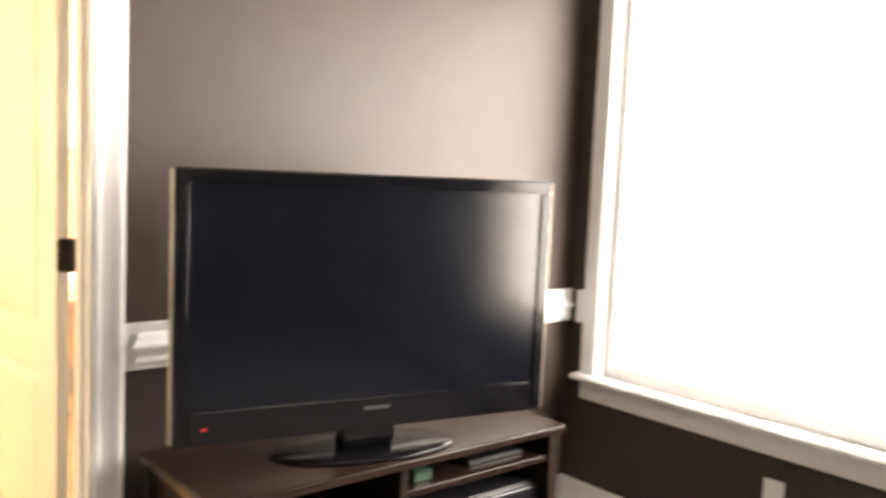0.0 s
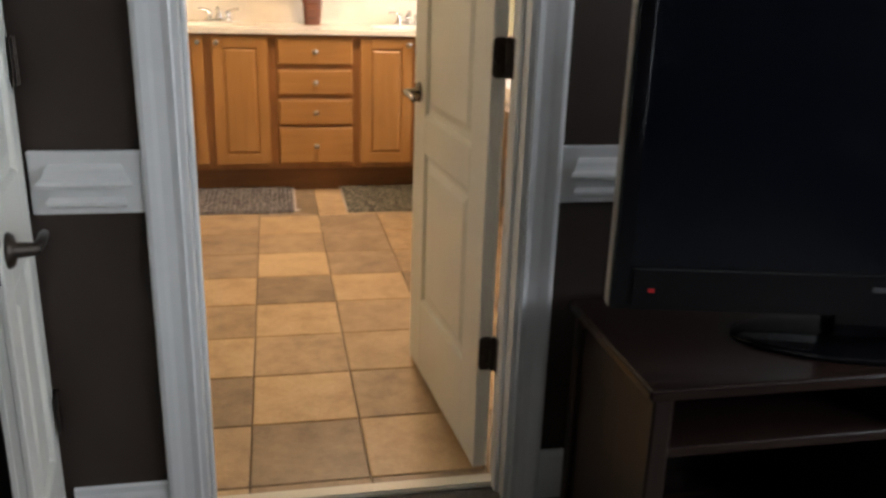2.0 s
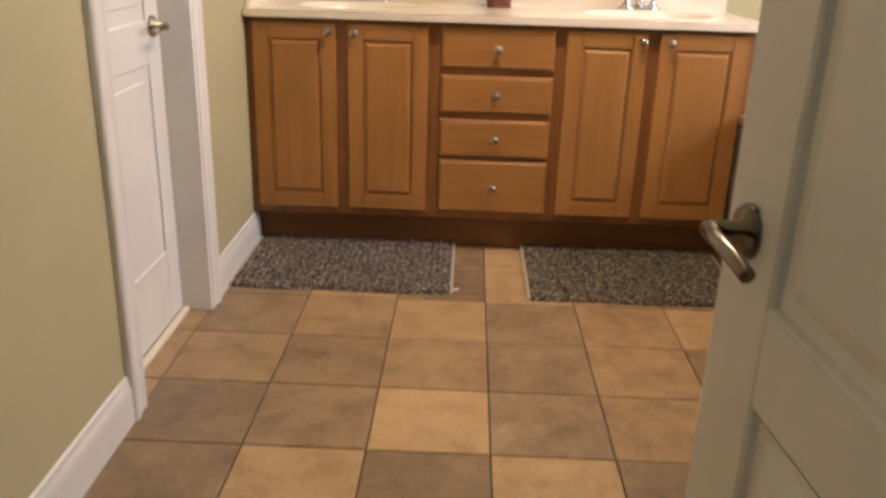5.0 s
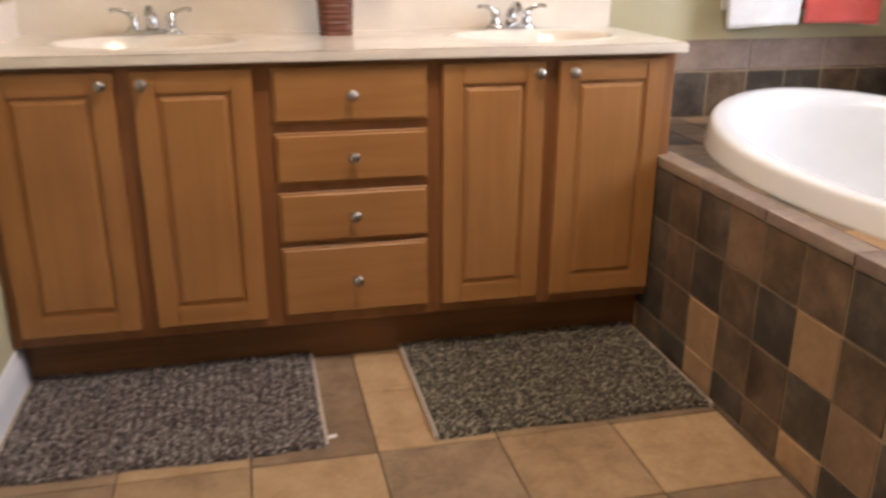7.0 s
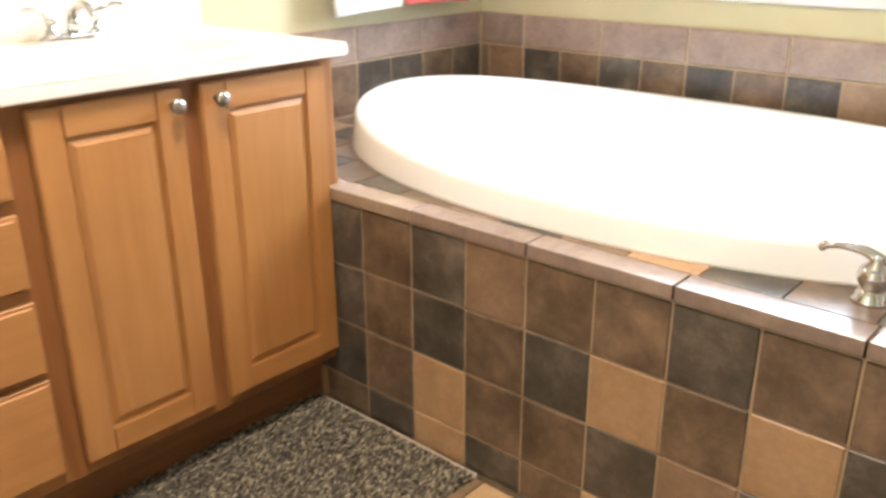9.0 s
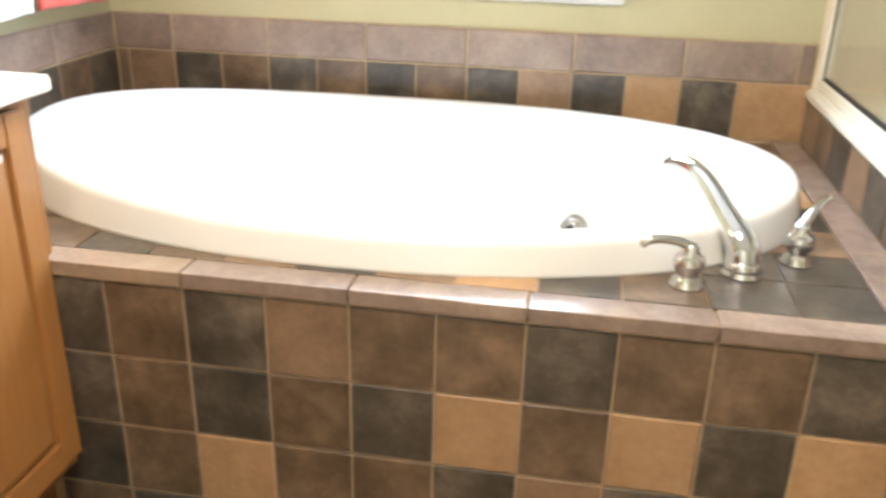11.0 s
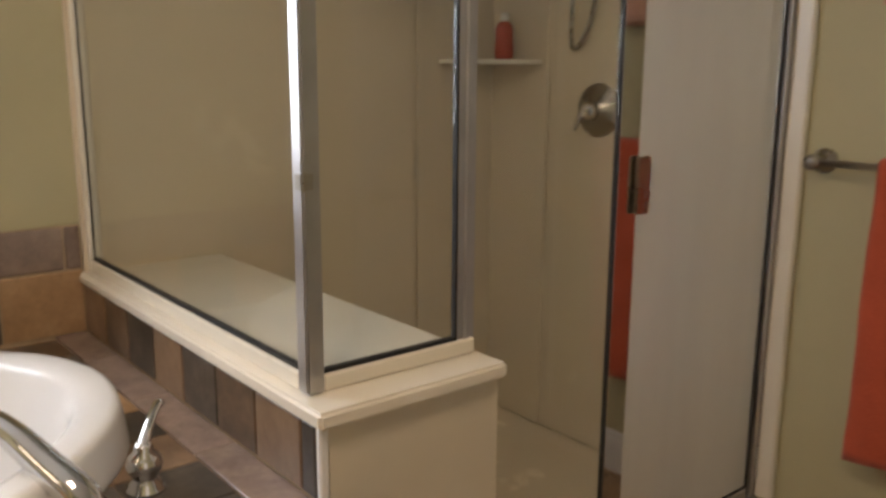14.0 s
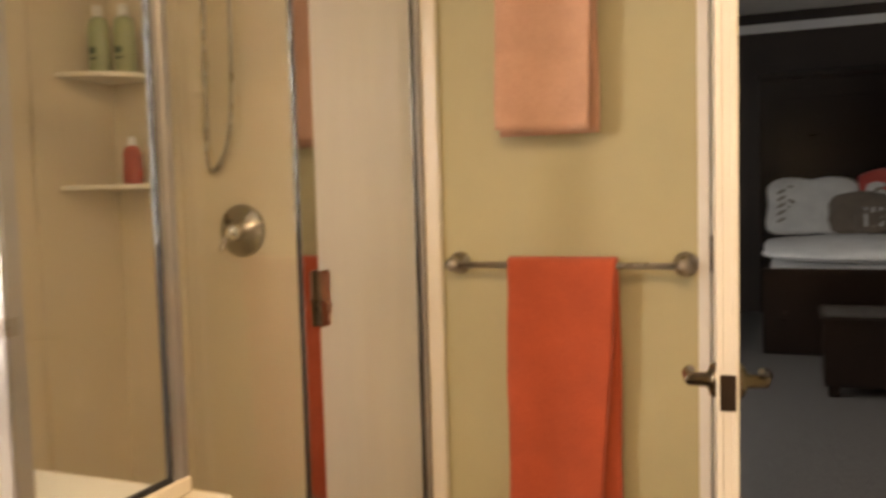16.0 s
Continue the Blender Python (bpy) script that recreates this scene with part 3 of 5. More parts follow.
def chair_rail(name, a0, a1, plane, axis, out):
    """A flat white board with a raised moulding that returns on itself short of the ends."""
    def at(u, b, z):
        return Vector((u, plane + out * b, z)) if axis == "x" else Vector((plane + out * b, u, z))

    def slab(u0, u1, b0, b1, z0, z1, bev):
        p, q = at(u0, b0, z0), at(u1, b1, z1)
        return boxes((min(p.x, q.x), min(p.y, q.y), z0, max(p.x, q.x), max(p.y, q.y), z1), bevel=bev, seg=2)
    rail = structure(name, slab(a0, a1, 0, 0.012, 0.752, 0.877, 0.002), "white", "white flat chair rail with a raised moulding")
    e = 0.052
    crown = [(0.010, 0.763), (0.017, 0.765), (0.0235, 0.771), (0.0245, 0.778), (0.021, 0.783), (0.018, 0.787), (0.0175, 0.803), (0.020, 0.807), (0.0335, 0.809), (0.036, 0.815),
             (0.034, 0.821), (0.027, 0.827), (0.0235, 0.834), (0.021, 0.843), (0.016, 0.850), (0.010, 0.852)]
    part("moulding", swept(crown, lambda b, z, s: at(a0 + e - b if s == 0 else a1 - e + b, b, z)), "white", rail)
    part("top_bead", slab(a0, a1, 0.010, 0.0155, 0.868, 0.8765, 0.0015), "white", rail)
    return rail


chair_rail("trim_chair_rail_1", 0.075, DX0 - 0.086, W0, "x", -1)
chair_rail("trim_chair_rail_2", DX1 + 0.086, XR - 0.002, W0, "x", -1)
structure("trim_chair_rail_3", boxes((XR - 0.012, WY1 + 0.074, 0.752, XR, W0 - 0.04, 0.877), bevel=0.002), "white", "white flat chair rail beside the window")
structure("trim_picture_rail", boxes((BX0, BY0, 2.56, XR, BY0 + 0.03, 2.64), bevel=0.008, seg=2), "white", "pale moulding high on the wall over the bed")


# ---- windows ----
def window(name, y0, y1, z0, z1, cols, rows, cas, label, apron):
    """A sash window in the outer wall: casing, sill, frame, muntins and panes."""
    root = structure(name, boxes((XR + 0.03, y0, z0, XR + 0.085, y0 + 0.045, z1), (XR + 0.03, y1 - 0.045, z0, XR + 0.085, y1, z1),
                                 (XR + 0.03, y0 + 0.045, z1 - 0.045, XR + 0.085, y1 - 0.045, z1), (XR + 0.03, y0 + 0.045, z0, XR + 0.085, y1 - 0.045, z0 + 0.05), bevel=0.004), "white", label)
    part("window_casing", boxes((XR - 0.018, y0 - cas, z0 - 0.02, XR, y0, z1 + cas), (XR - 0.018, y1, z0 - 0.02, XR, y1 + cas, z1 + cas), (XR - 0.018, y0, z1, XR, y1, z1 + cas), bevel=0.004, seg=2), "white", root)
    part("window_reveal", boxes((XR, y0 - 0.002, z0, XR + 0.03, y0 + 0.012, z1), (XR, y1 - 0.012, z0, XR + 0.03, y1 + 0.002, z1), (XR, y0, z1 - 0.012, XR + 0.03, y1, z1)), "white", root)
    part("window_sill", boxes((XR - 0.055, y0 - cas - 0.025, z0 - 0.022, XR + 0.05, y1 + cas + 0.025, z0 + 0.002), bevel=0.007, seg=3), "white", root)
    part("window_apron", boxes((XR - 0.016, y0 - cas, z0 - 0.022 - apron, XR, y1 + cas, z0 - 0.022), bevel=0.005, seg=2), "white", root)
    ya, yb, za, zb = y0 + 0.045, y1 - 0.045, z0 + 0.05, z1 - 0.045
    mid = (za + zb) / 2
    if rows % 2 == 0:
        part("meeting_rail", boxes((XR + 0.035, ya, mid - 0.018, XR + 0.08, yb, mid + 0.018), bevel=0.003), "white", root)
    for i in range(1, cols):
        y = ya + (yb - ya) * i / cols
        part("muntin", boxes((XR + 0.048, y - 0.009, za, XR + 0.066, y + 0.009, zb), bevel=0.003), "white", root)
    for j in range(1, rows):
        z = za + (zb - za) * j / rows
        if rows % 2 or abs(z - mid) > 0.05:
            part("muntin", boxes((XR + 0.049, ya, z - 0.009, XR + 0.065, yb, z + 0.009), bevel=0.003), "white", root)
    for i in range(cols):
        for j in range(rows):
            p = part("pane", boxes((XR + 0.055, ya + (yb - ya) * i / cols + 0.004, za + (zb - za) * j / rows + 0.004, XR + 0.059, ya + (yb - ya) * (i + 1) / cols - 0.004, za + (zb - za) * (j + 1) / rows - 0.004)), "glass", root)
            p.visible_shadow = False
    return root


window("window_1", WY0, WY1, WZ0, WZ1, 1, 1, 0.072, "white sash window flooded with daylight", 0.075)
window("window_2", TY0, TY1, TZ0, TZ1, 2, 5, 0.03, "white sash window over the bathtub", 0.05)
structure("backdrop_bedroom", boxes((3.5, -0.6, 0.0, 3.52, 5.0, 3.4)), "sky_card", "bright overcast sky outside")
structure("backdrop_tub", boxes((3.5, 5.02, 0.0, 3.52, 8.2, 3.4)), "pale_sky", "bright overcast sky outside")


# ---- doors ----
def lever(parent, x, y, z, out, along, material="nickel"):
    """Rosette, neck and lever; out is the way off the leaf along x, along the way the lever points along y."""
    part("door_handle", joined(moved(lathe([(0.030, 0.0), (0.030, 0.004), (0.026, 0.010), (0.013, 0.014), (0.011, 0.045)], 20, axis="x"), Matrix.Translation((x, y, z)) @ Matrix.Diagonal((out, 1, 1, 1))),
                               tube([(x + out * 0.040, y - along * 0.006, z), (x + out * 0.048, y + along * 0.03, z + 0.004), (x + out * 0.046, y + along * 0.075, z), (x + out * 0.044, y + along * 0.108, z - 0.007)], [0.011, 0.009, 0.009, 0.008])), material, parent, "brushed nickel lever handle", True)


def rounded_plate(w, h, d, r):
    """A thin plate in the x-z plane, centred, with rounded corners."""
    bm = bmesh.new()
    ring = []
    for cx, cz, a0 in ((1, 1, 0), (-1, 1, 90), (-1, -1, 180), (1, -1, 270)):
        for k in range(5):
            a = radians(a0 + 22.5 * k)
            ring.append((cx * (w / 2 - r) + r * math.cos(a), cz * (h / 2 - r) + r * math.sin(a)))
    front, back = ([bm.verts.new((x, y, z)) for x, z in ring] for y in (-d / 2, d / 2))
    n = len(ring)
    for i in range(n):
        bm.faces.new((front[i], front[(i + 1) % n], back[(i + 1) % n], back[i]))
    bm.faces.new(front), bm.faces.new(back)
    bmesh.ops.recalc_face_normals(bm, faces=bm.faces[:])
    return bm


def sunk_panel(y0, y1, z0, z1, face, sign):
    """A moulded door panel in the y-z plane: it slopes in from the frame, then rises to a flat field."""
    bm = bmesh.new()
    rings = []
    for inset, depth in ((0.0, 0.0005), (0.004, 0.0025), (0.008, 0.0095), (0.020, 0.0105), (0.025, 0.0105), (0.046, 0.0030), (0.048, 0.0026)):
        inset = min(inset, (y1 - y0) * 0.45)
        rings.append([bm.verts.new((face + sign * depth, y, z)) for y, z in ((y0 + inset, z0 + inset), (y1 - inset, z0 + inset), (y1 - inset, z1 - inset), (y0 + inset, z1 - inset))])
    for p, q in zip(rings, rings[1:]):
        for i in range(4):
            bm.faces.new((p[i], p[(i + 1) % 4], q[(i + 1) % 4], q[i]))
    bm.faces.new(rings[-1])
    bmesh.ops.recalc_face_normals(bm, faces=bm.faces[:])
    return bm


def leaf(name, label, at, rz, length, thick, handle_mat, panels, side, st=0.128, grip=0.883):
    """A moulded two-panel door leaf, hinged at its origin and running along its own +y, thickness towards -x."""
    d = thing(name, label, "door", at, rz)
    part("slab", boxes((-thick + 0.0115, 0.001, 0.013, -0.0115, length - 0.001, DH - 0.007)), "door_white", d)
    spans = []
    for s in (0, 1):
        x0, x1 = ((-thick, -thick + 0.012), (-0.012, 0.0))[s]
        spans += [(x0, 0, 0.012, x1, st, DH - 0.006), (x0, length - st, 0.012, x1, length, DH - 0.006)]
        zs = [0.012] + [z for p in panels for z in p] + [DH - 0.006]
        for z0, z1 in zip(zs[::2], zs[1::2]):
            spans.append((x0, st, z0, x1, length - st, z1))
    for k, sp in enumerate(spans):
        part("stile" if k % (len(spans) // 2) < 2 else "rail", boxes(sp, bevel=0.0022), "door_white", d)
    for z0, z1 in panels:
        for face, sign in ((-thick, 1), (0.0, -1)):
            part("raised_panel", sunk_panel(st, length - st, z0, z1, face, sign), "door_white", d)
    for z in (0.289, 1.002, 1.78):
        flap = moved(rounded_plate(thick * 0.95, 0.089, 0.0025, 0.012), Matrix.Translation((-thick * 0.5, -0.0015, z + 0.0445)))
        knuckles = [lathe([(0.0045, z + 0.0178 * k), (0.0066, z + 0.0178 * k + 0.001), (0.0066, z + 0.0178 * k + 0.0168), (0.0045, z + 0.0178 * k + 0.0178)], 12, centre=(side, -0.006, 0)) for k in range(5)]
        wing = boxes((side - 0.0015, -0.002, z, side + 0.0015, 0.034 if side < 0 else 0.002, z + 0.089), bevel=0.0006)
        h = part("hinge", joined(flap, wing, *knuckles), "bronze", d, "dark bronze butt hinge")
        for dx, dz in ((-0.3, 0.018), (-0.68, 0.036), (-0.3, 0.071)):
            part("screw", moved(lathe([(0.0042, 0.0), (0.0042, 0.0008), (0.002, 0.0012)], 10, axis="y"), Matrix.Translation((thick * dx, -0.0028, z + dz)) @ Matrix.Diagonal((1, -1, 1, 1))), "dark_nickel", h, "small screw head")
    for out, x in ((-1, -thick), (1, 0.0)):
        lever(d, x, length - 0.060, grip, out, -1, handle_mat)
    part("latch_plate", boxes((-thick * 0.5 - 0.0125, length, grip - 0.038, -thick * 0.5 + 0.0125, length + 0.002, grip + 0.022), bevel=0.001), "bronze", d, "dark bronze latch plate")
    return d


leaf("door_bathroom", "open cream-white two-panel bathroom door with lever handles", (1.047, 3.990, 0), 4.7, 0.690, 0.036, "dark_nickel", [(0.25, 0.715), (0.822, 1.90)], 0.0)
leaf("door_bedroom_closet", "narrow white panelled closet door standing open by the bedroom wall", (0.038, 3.83, 0), 187.5, 0.34, 0.035, "bronze", [(0.26, 0.70), (0.86, 1.90)], -0.041, 0.075, 0.775)
closet = thing("door_closet", "closed white panelled closet door in the bathroom", "door", (XL - 0.085, CY0, 0))
part("slab", boxes((XL - 0.12, CY0, 0.01, XL - 0.09, CY1, 2.035)), "white", closet)
sp = [(XL - 0.09, CY0, 0.01, XL - 0.083, CY0 + 0.1, 2.035), (XL - 0.09, CY1 - 0.1, 0.01, XL - 0.083, CY1, 2.035)]
for z0, z1 in ((0.01, 0.24), (0.80, 0.92), (1.92, 2.035)):
    sp.append((XL - 0.09, CY0 + 0.1, z0, XL - 0.083, CY1 - 0.1, z1))
for k, s1 in enumerate(sp):
    part("stile" if k < 2 else "rail", boxes(s1, bevel=0.003), "white", closet)
for z0, z1 in ((0.24, 0.80), (0.92, 1.92)):
    part("raised_panel", boxes((XL - 0.091, CY0 + 0.14, z0 + 0.04, XL - 0.084, CY1 - 0.14, z1 - 0.04), bevel=0.005), "white", closet)
lever(closet, XL - 0.083, CY1 - 0.06, 0.90, 1, -1, "nickel")
jc = structure("trim_closet_jamb", boxes((XL - 0.1, CY0 - 0.015, 0, XL, CY0, 2.04), (XL - 0.1, CY1, 0, XL, CY1 + 0.015, 2.04), (XL - 0.1, CY0 - 0.015, 2.04, XL, CY1 + 0.015, 2.055)), "white", "white closet door jamb")

# ---- vanity ----
VF, VX1, CT = 6.885, 1.69, 0.90       # face frame, right end, counter height
van = thing("vanity_cabinet", "honey maple vanity cabinet with four doors and four drawers", "cabinet", (0.77, 7.15, 0))
part("body", boxes((XL, VF + 0.018, 0.13, VX1, YB, 0.755)), "maple_frame_shaded", van)
part("face_frame", boxes((XL, VF, 0.135, VX1, VF + 0.018, 0.872), bevel=0.002), "maple_frame_shaded", van)
part("end_panel", boxes((VX1, VF + 0.002, 0.11, VX1 + 0.006, YB, 0.872), bevel=0.001), "maple_v", van)
part("toe_kick", boxes((XL, VF + 0.06, 0.0, VX1, VF + 0.08, 0.135)), "toe", van, "recessed toe kick, dark brown with the recess's shade in its colour")


def knob(parent, x, y, z):
    part("knob", moved(lathe([(0.006, 0), (0.006, 0.012), (0.010, 0.014), (0.0155, 0.020), (0.0155, 0.025), (0.011, 0.030), (0.003, 0.0315)], 16, axis="y"), Matrix.Translation((x, y, z)) @ Matrix.Diagonal((1, -1, 1, 1))), "nickel", parent, "round brushed nickel knob", True)


def raised_door(x0, x1, z0, z1, knob_x):
    d = part("door", boxes((x0, VF - 0.012, z0, x1, VF - 0.001, z1), bevel=0.002), "maple_v", van)
    w, y0, y1 = 0.056, VF - 0.020, VF - 0.011
    part("stile", boxes((x0, y0, z0, x0 + w, y1, z1), bevel=0.003, seg=2), "maple_v", d)
    part("stile", boxes((x1 - w, y0, z0, x1, y1, z1), bevel=0.003, seg=2), "maple_v", d)
    part("rail", boxes((x0 + w, y0, z0, x1 - w, y1, z0 + w), bevel=0.003, seg=2), "maple_h", d)
    part("rail", boxes((x0 + w, y0, z1 - w, x1 - w, y1, z1), bevel=0.003, seg=2), "maple_h", d)
    g = 0.007
    bm = bmesh.new()
    a = [(x0 + w + g, z0 + w + g), (x1 - w - g, z0 + w + g), (x1 - w - g, z1 - w - g), (x0 + w + g, z1 - w - g)]
    e = 0.011
    b = [(a[0][0] + e, a[0][1] + e), (a[1][0] - e, a[1][1] + e), (a[2][0] - e, a[2][1] - e), (a[3][0] + e, a[3][1] - e)]
    va = [bm.verts.new((x, VF - 0.0125, z)) for x, z in a]
    vb = [bm.verts.new((x, VF - 0.0195, z)) for x, z in b]
    for i in range(4):
        bm.faces.new((va[i], va[(i + 1) % 4], vb[(i + 1) % 4], vb[i]))
    bm.faces.new(vb)
    bmesh.ops.recalc_face_normals(bm, faces=bm.faces[:])
    part("raised_panel", bm, "maple_v", d)
    knob(d, knob_x, VF - 0.020, z1 - 0.030)


for x0, x1, kx in ((-0.122, 0.182, 0.155), (0.224, 0.517, 0.250), (1.013, 1.302, 1.279), (1.342, 1.657, 1.377)):
    raised_door(x0, x1, 0.168, 0.856, kx)
for z0, z1 in ((0.712, 0.856), (0.550, 0.686), (0.384, 0.525), (0.168, 0.370)):
    d = part("drawer_front", boxes((0.563, VF - 0.012, z0, 0.972, VF - 0.001, z1), bevel=0.002), "maple_h", van)
    part("drawer_panel", boxes((0.568, VF - 0.0190, z0 + 0.004, 0.968, VF - 0.010, z1 - 0.004), bevel=0.0045, seg=3), "maple_h", d)
    knob(d, 0.768, VF - 0.0190, (z0 + z1) / 2)

SINKS = [(0.245, 7.125), (1.345, 7.125)]
top = thing("vanity_counter", "cream cultured-marble counter with two moulded oval basins", "countertop", (0.77, 7.13, 0.872))


def counter_mesh():
    """Slab with two oval basins sunk into it, as one grid that dips."""
    x0, x1, y0, y1 = XL + 0.002, 1.711, 6.848, YB - 0.001
    nx, ny = 190, 60
    bm = bmesh.new()
    rows = []
    for j in range(ny + 1):
        row = []
        for i in range(nx + 1):
            x, y = x0 + (x1 - x0) * i / nx, y0 + (y1 - y0) * j / ny
            z = CT
            for cx, cy in SINKS:
                r = math.hypot((x - cx) / 0.235, (y - cy) / 0.175)
                if r < 1.12:
                    z += 0.004 * max(0, 1 - abs(r - 1.04) / 0.08)
                if r < 1:
                    z -= 0.125 * (1 - r ** 2.6) ** 0.8
            row.append(bm.verts.new((x, y, z)))
        rows.append(row)
    for j in range(ny):
        for i in range(nx):
            bm.faces.new((rows[j][i], rows[j][i + 1], rows[j + 1][i + 1], rows[j + 1][i]))
    return bm


part("basin_top", counter_mesh(), "marble", top, "", True)
part("front_edge", boxes((XL + 0.002, 6.846, 0.872, 1.713, 6.858, CT - 0.001), bevel=0.004, seg=2), "marble", top)
part("end_edge", boxes((1.700, 6.858, 0.872, 1.713, YB - 0.001, CT - 0.001), bevel=0.004, seg=2), "marble", top)
part("backsplash", boxes((XL + 0.002, YB - 0.022, CT - 0.004, 1.711, YB - 0.001, 1.045), bevel=0.004, seg=2), "marble", top)
part("side_splash", boxes((XL + 0.001, 6.90, CT - 0.004, XL + 0.020, YB - 0.022, 1.0), bevel=0.004, seg=2), "marble", top)
for cx, cy in SINKS:
    part("drain", lathe([(0.022, CT - 0.124), (0.022, CT - 0.119), (0.016, CT - 0.117), (0.004, CT - 0.1165)], 18, centre=(cx, cy, 0)), "chrome", top, "chrome basin drain", True)


def basin_tap(cx, cy):
    f = thing("basin_faucet", "polished chrome two-handle centerset faucet on the counter", "faucet", (cx, cy, CT), group="basin faucets")
    part("base", moved(lathe([(1.0, 0.0), (1.0, 0.008), (0.88, 0.016), (0.3, 0.018)], 28, sx=0.085, sy=0.028), Matrix.Translation((cx, cy, CT))), "chrome", f, "", True)
    part("spout", joined(lathe([(0.02, 0.012), (0.017, 0.04), (0.014, 0.062), (0.005, 0.07)], 16, centre=(cx, cy, CT)),
                         tube([(cx, cy, CT + 0.045), (cx, cy - 0.03, CT + 0.075), (cx, cy - 0.075, CT + 0.078), (cx, cy - 0.105, CT + 0.055)], [0.012, 0.012, 0.010, 0.009])), "chrome", f, "", True)
    for s in (-1, 1):
        hx = cx + s * 0.052
        part("handle", joined(lathe([(0.021, 0.01), (0.018, 0.022), (0.011, 0.032), (0.014, 0.045), (0.013, 0.06), (0.004, 0.066)], 16, centre=(hx, cy, CT)),
                              tube([(hx, cy, CT + 0.055), (hx + s * 0.022, cy - 0.008, CT + 0.068), (hx + s * 0.048, cy - 0.012, CT + 0.075), (hx + s * 0.062, cy - 0.014, CT + 0.070)], [0.008, 0.007, 0.006, 0.007])), "chrome", f, "", True)
    return f


for cx, cy in SINKS:
    basin_tap(cx, 7.345)

vase = thing("flower_vase", "brown woven vase of dried orange flowers on the counter", "vase", (0.775, 7.27, CT))


def square_pot(cx, cy, rings):
    bm = bmesh.new()
    loops = []
    for h, z in rings:
        pts = []
        for i in range(24):
            a = 2 * math.pi * i / 24
            k = (abs(math.cos(a)) ** 4 + abs(math.sin(a)) ** 4) ** -0.25
            pts.append(bm.verts.new((cx + h * k * math.cos(a), cy + h * k * math.sin(a), z)))
        loops.append(pts)
    for a, b in zip(loops, loops[1:]):
        for i in range(24):
            bm.faces.new((a[i], a[(i + 1) % 24], b[(i + 1) % 24], b[i]))
    bm.faces.new(loops[0]), bm.faces.new(loops[-1])
    bmesh.ops.recalc_face_normals(bm, faces=bm.faces[:])
    return bm


rings = []
for i in range(41):
    t = i / 40
    rings.append((0.047 + 0.014 * t + 0.0018 * math.sin(i * 2.4) + (0.003 if i in (20, 21) else 0), CT + 0.24 * t))
rings += [(0.055, CT + 0.239), (0.05, CT + 0.20)]
part("pot", square_pot(0.775, 7.27, rings), "basket", vase, "brown woven square vase")
rnd = random.Random(5)


def blade(bm, base, tip, width, bend):
    base, tip = Vector(base), Vector(tip)
    d = tip - base
    s = d.cross(Vector((rnd.uniform(-1, 1), rnd.uniform(-1, 1), 0.3))).normalized() * width
    mid = base + d * 0.5 + Vector((0, 0, bend))
    v = [bm.verts.new(p) for p in (base - s * 0.3, base + s * 0.3, mid + s, mid - s, tip)]
    bm.faces.new((v[0], v[1], v[2], v[3])), bm.faces.new((v[3], v[2], v[4]))


stems, leaves, petals = bmesh.new(), bmesh.new(), bmesh.new()
for i in range(64):
    a, r, h = rnd.uniform(0, 6.283), rnd.uniform(0.03, 0.235), rnd.uniform(0.10, 0.35)
    h *= 1.0 - 0.45 * (r / 0.21) ** 2
    tip = Vector((0.765 + r * math.cos(a), 7.27 + 0.5 * r * math.sin(a), CT + 0.23 + h))
    root = Vector((0.775 + 0.03 * math.cos(a), 7.27 + 0.03 * math.sin(a), CT + 0.2))
    blade(stems, root, tip, 0.003, 0.02)
    for k in range(9):
        f = rnd.uniform(0.35, 1.0)
        p = root.lerp(tip, f)
        blade(leaves, p, p + Vector((rnd.uniform(-0.05, 0.05), rnd.uniform(-0.04, 0.04), rnd.uniform(0.0, 0.06))), rnd.uniform(0.004, 0.009), 0.006)
    if i % 2 == 0 or a > 2.2 and a < 4.2:
        for k in range(11):
            blade(petals, tip, tip + Vector((rnd.uniform(-0.032, 0.032), rnd.uniform(-0.03, 0.03), rnd.uniform(-0.012, 0.035))), rnd.uniform(0.006, 0.010), 0.004)
tagged(part("stems", stems, "leaf", vase, "thin dry stems"), kind="stuff")
tagged(part("leaves", leaves, "leaf", vase, "olive dried leaves"), kind="stuff")
tagged(part("petals", petals, "petal", vase, "dull orange dried flowers"), kind="stuff")


def framed_mirror(x0, x1, z0, z1):
    m = thing("wall_mirror", "rectangular mirror in a dark mottled wooden frame", "mirror", ((x0 + x1) / 2, YB, z0), group="mirrors over the vanity")
    w = 0.085
    part("glass", boxes((x0 + w - 0.01, YB - 0.018, z0 + w - 0.01, x1 - w + 0.01, YB - 0.012, z1 - w + 0.01)), "mirror", m)
    for sp in ((x0, x1, z0, z0 + w), (x0, x1, z1 - w, z1), (x0, x0 + w, z0 + w, z1 - w), (x1 - w, x1, z0 + w, z1 - w)):
        part("frame_side", joined(boxes((sp[0], YB - 0.03, sp[2], sp[1], YB - 0.001, sp[3]), bevel=0.006, seg=2)), "mirror_frame", m)
    t = 0.012
    part("inner_bead", boxes((x0 + w - t, YB - 0.033, z0 + w - t, x1 - w + t, YB - 0.018, z0 + w), (x0 + w - t, YB - 0.033, z1 - w, x1 - w + t, YB - 0.018, z1 - w + t),
                             (x0 + w - t, YB - 0.033, z0 + w, x0 + w, YB - 0.018, z1 - w), (x1 - w, YB - 0.033, z0 + w, x1 - w + t, YB - 0.018, z1 - w), bevel=0.003), "nickel", m)


framed_mirror(-0.07, 0.541, 1.125, 2.0)
framed_mirror(0.985, 1.596, 1.125, 2.0)


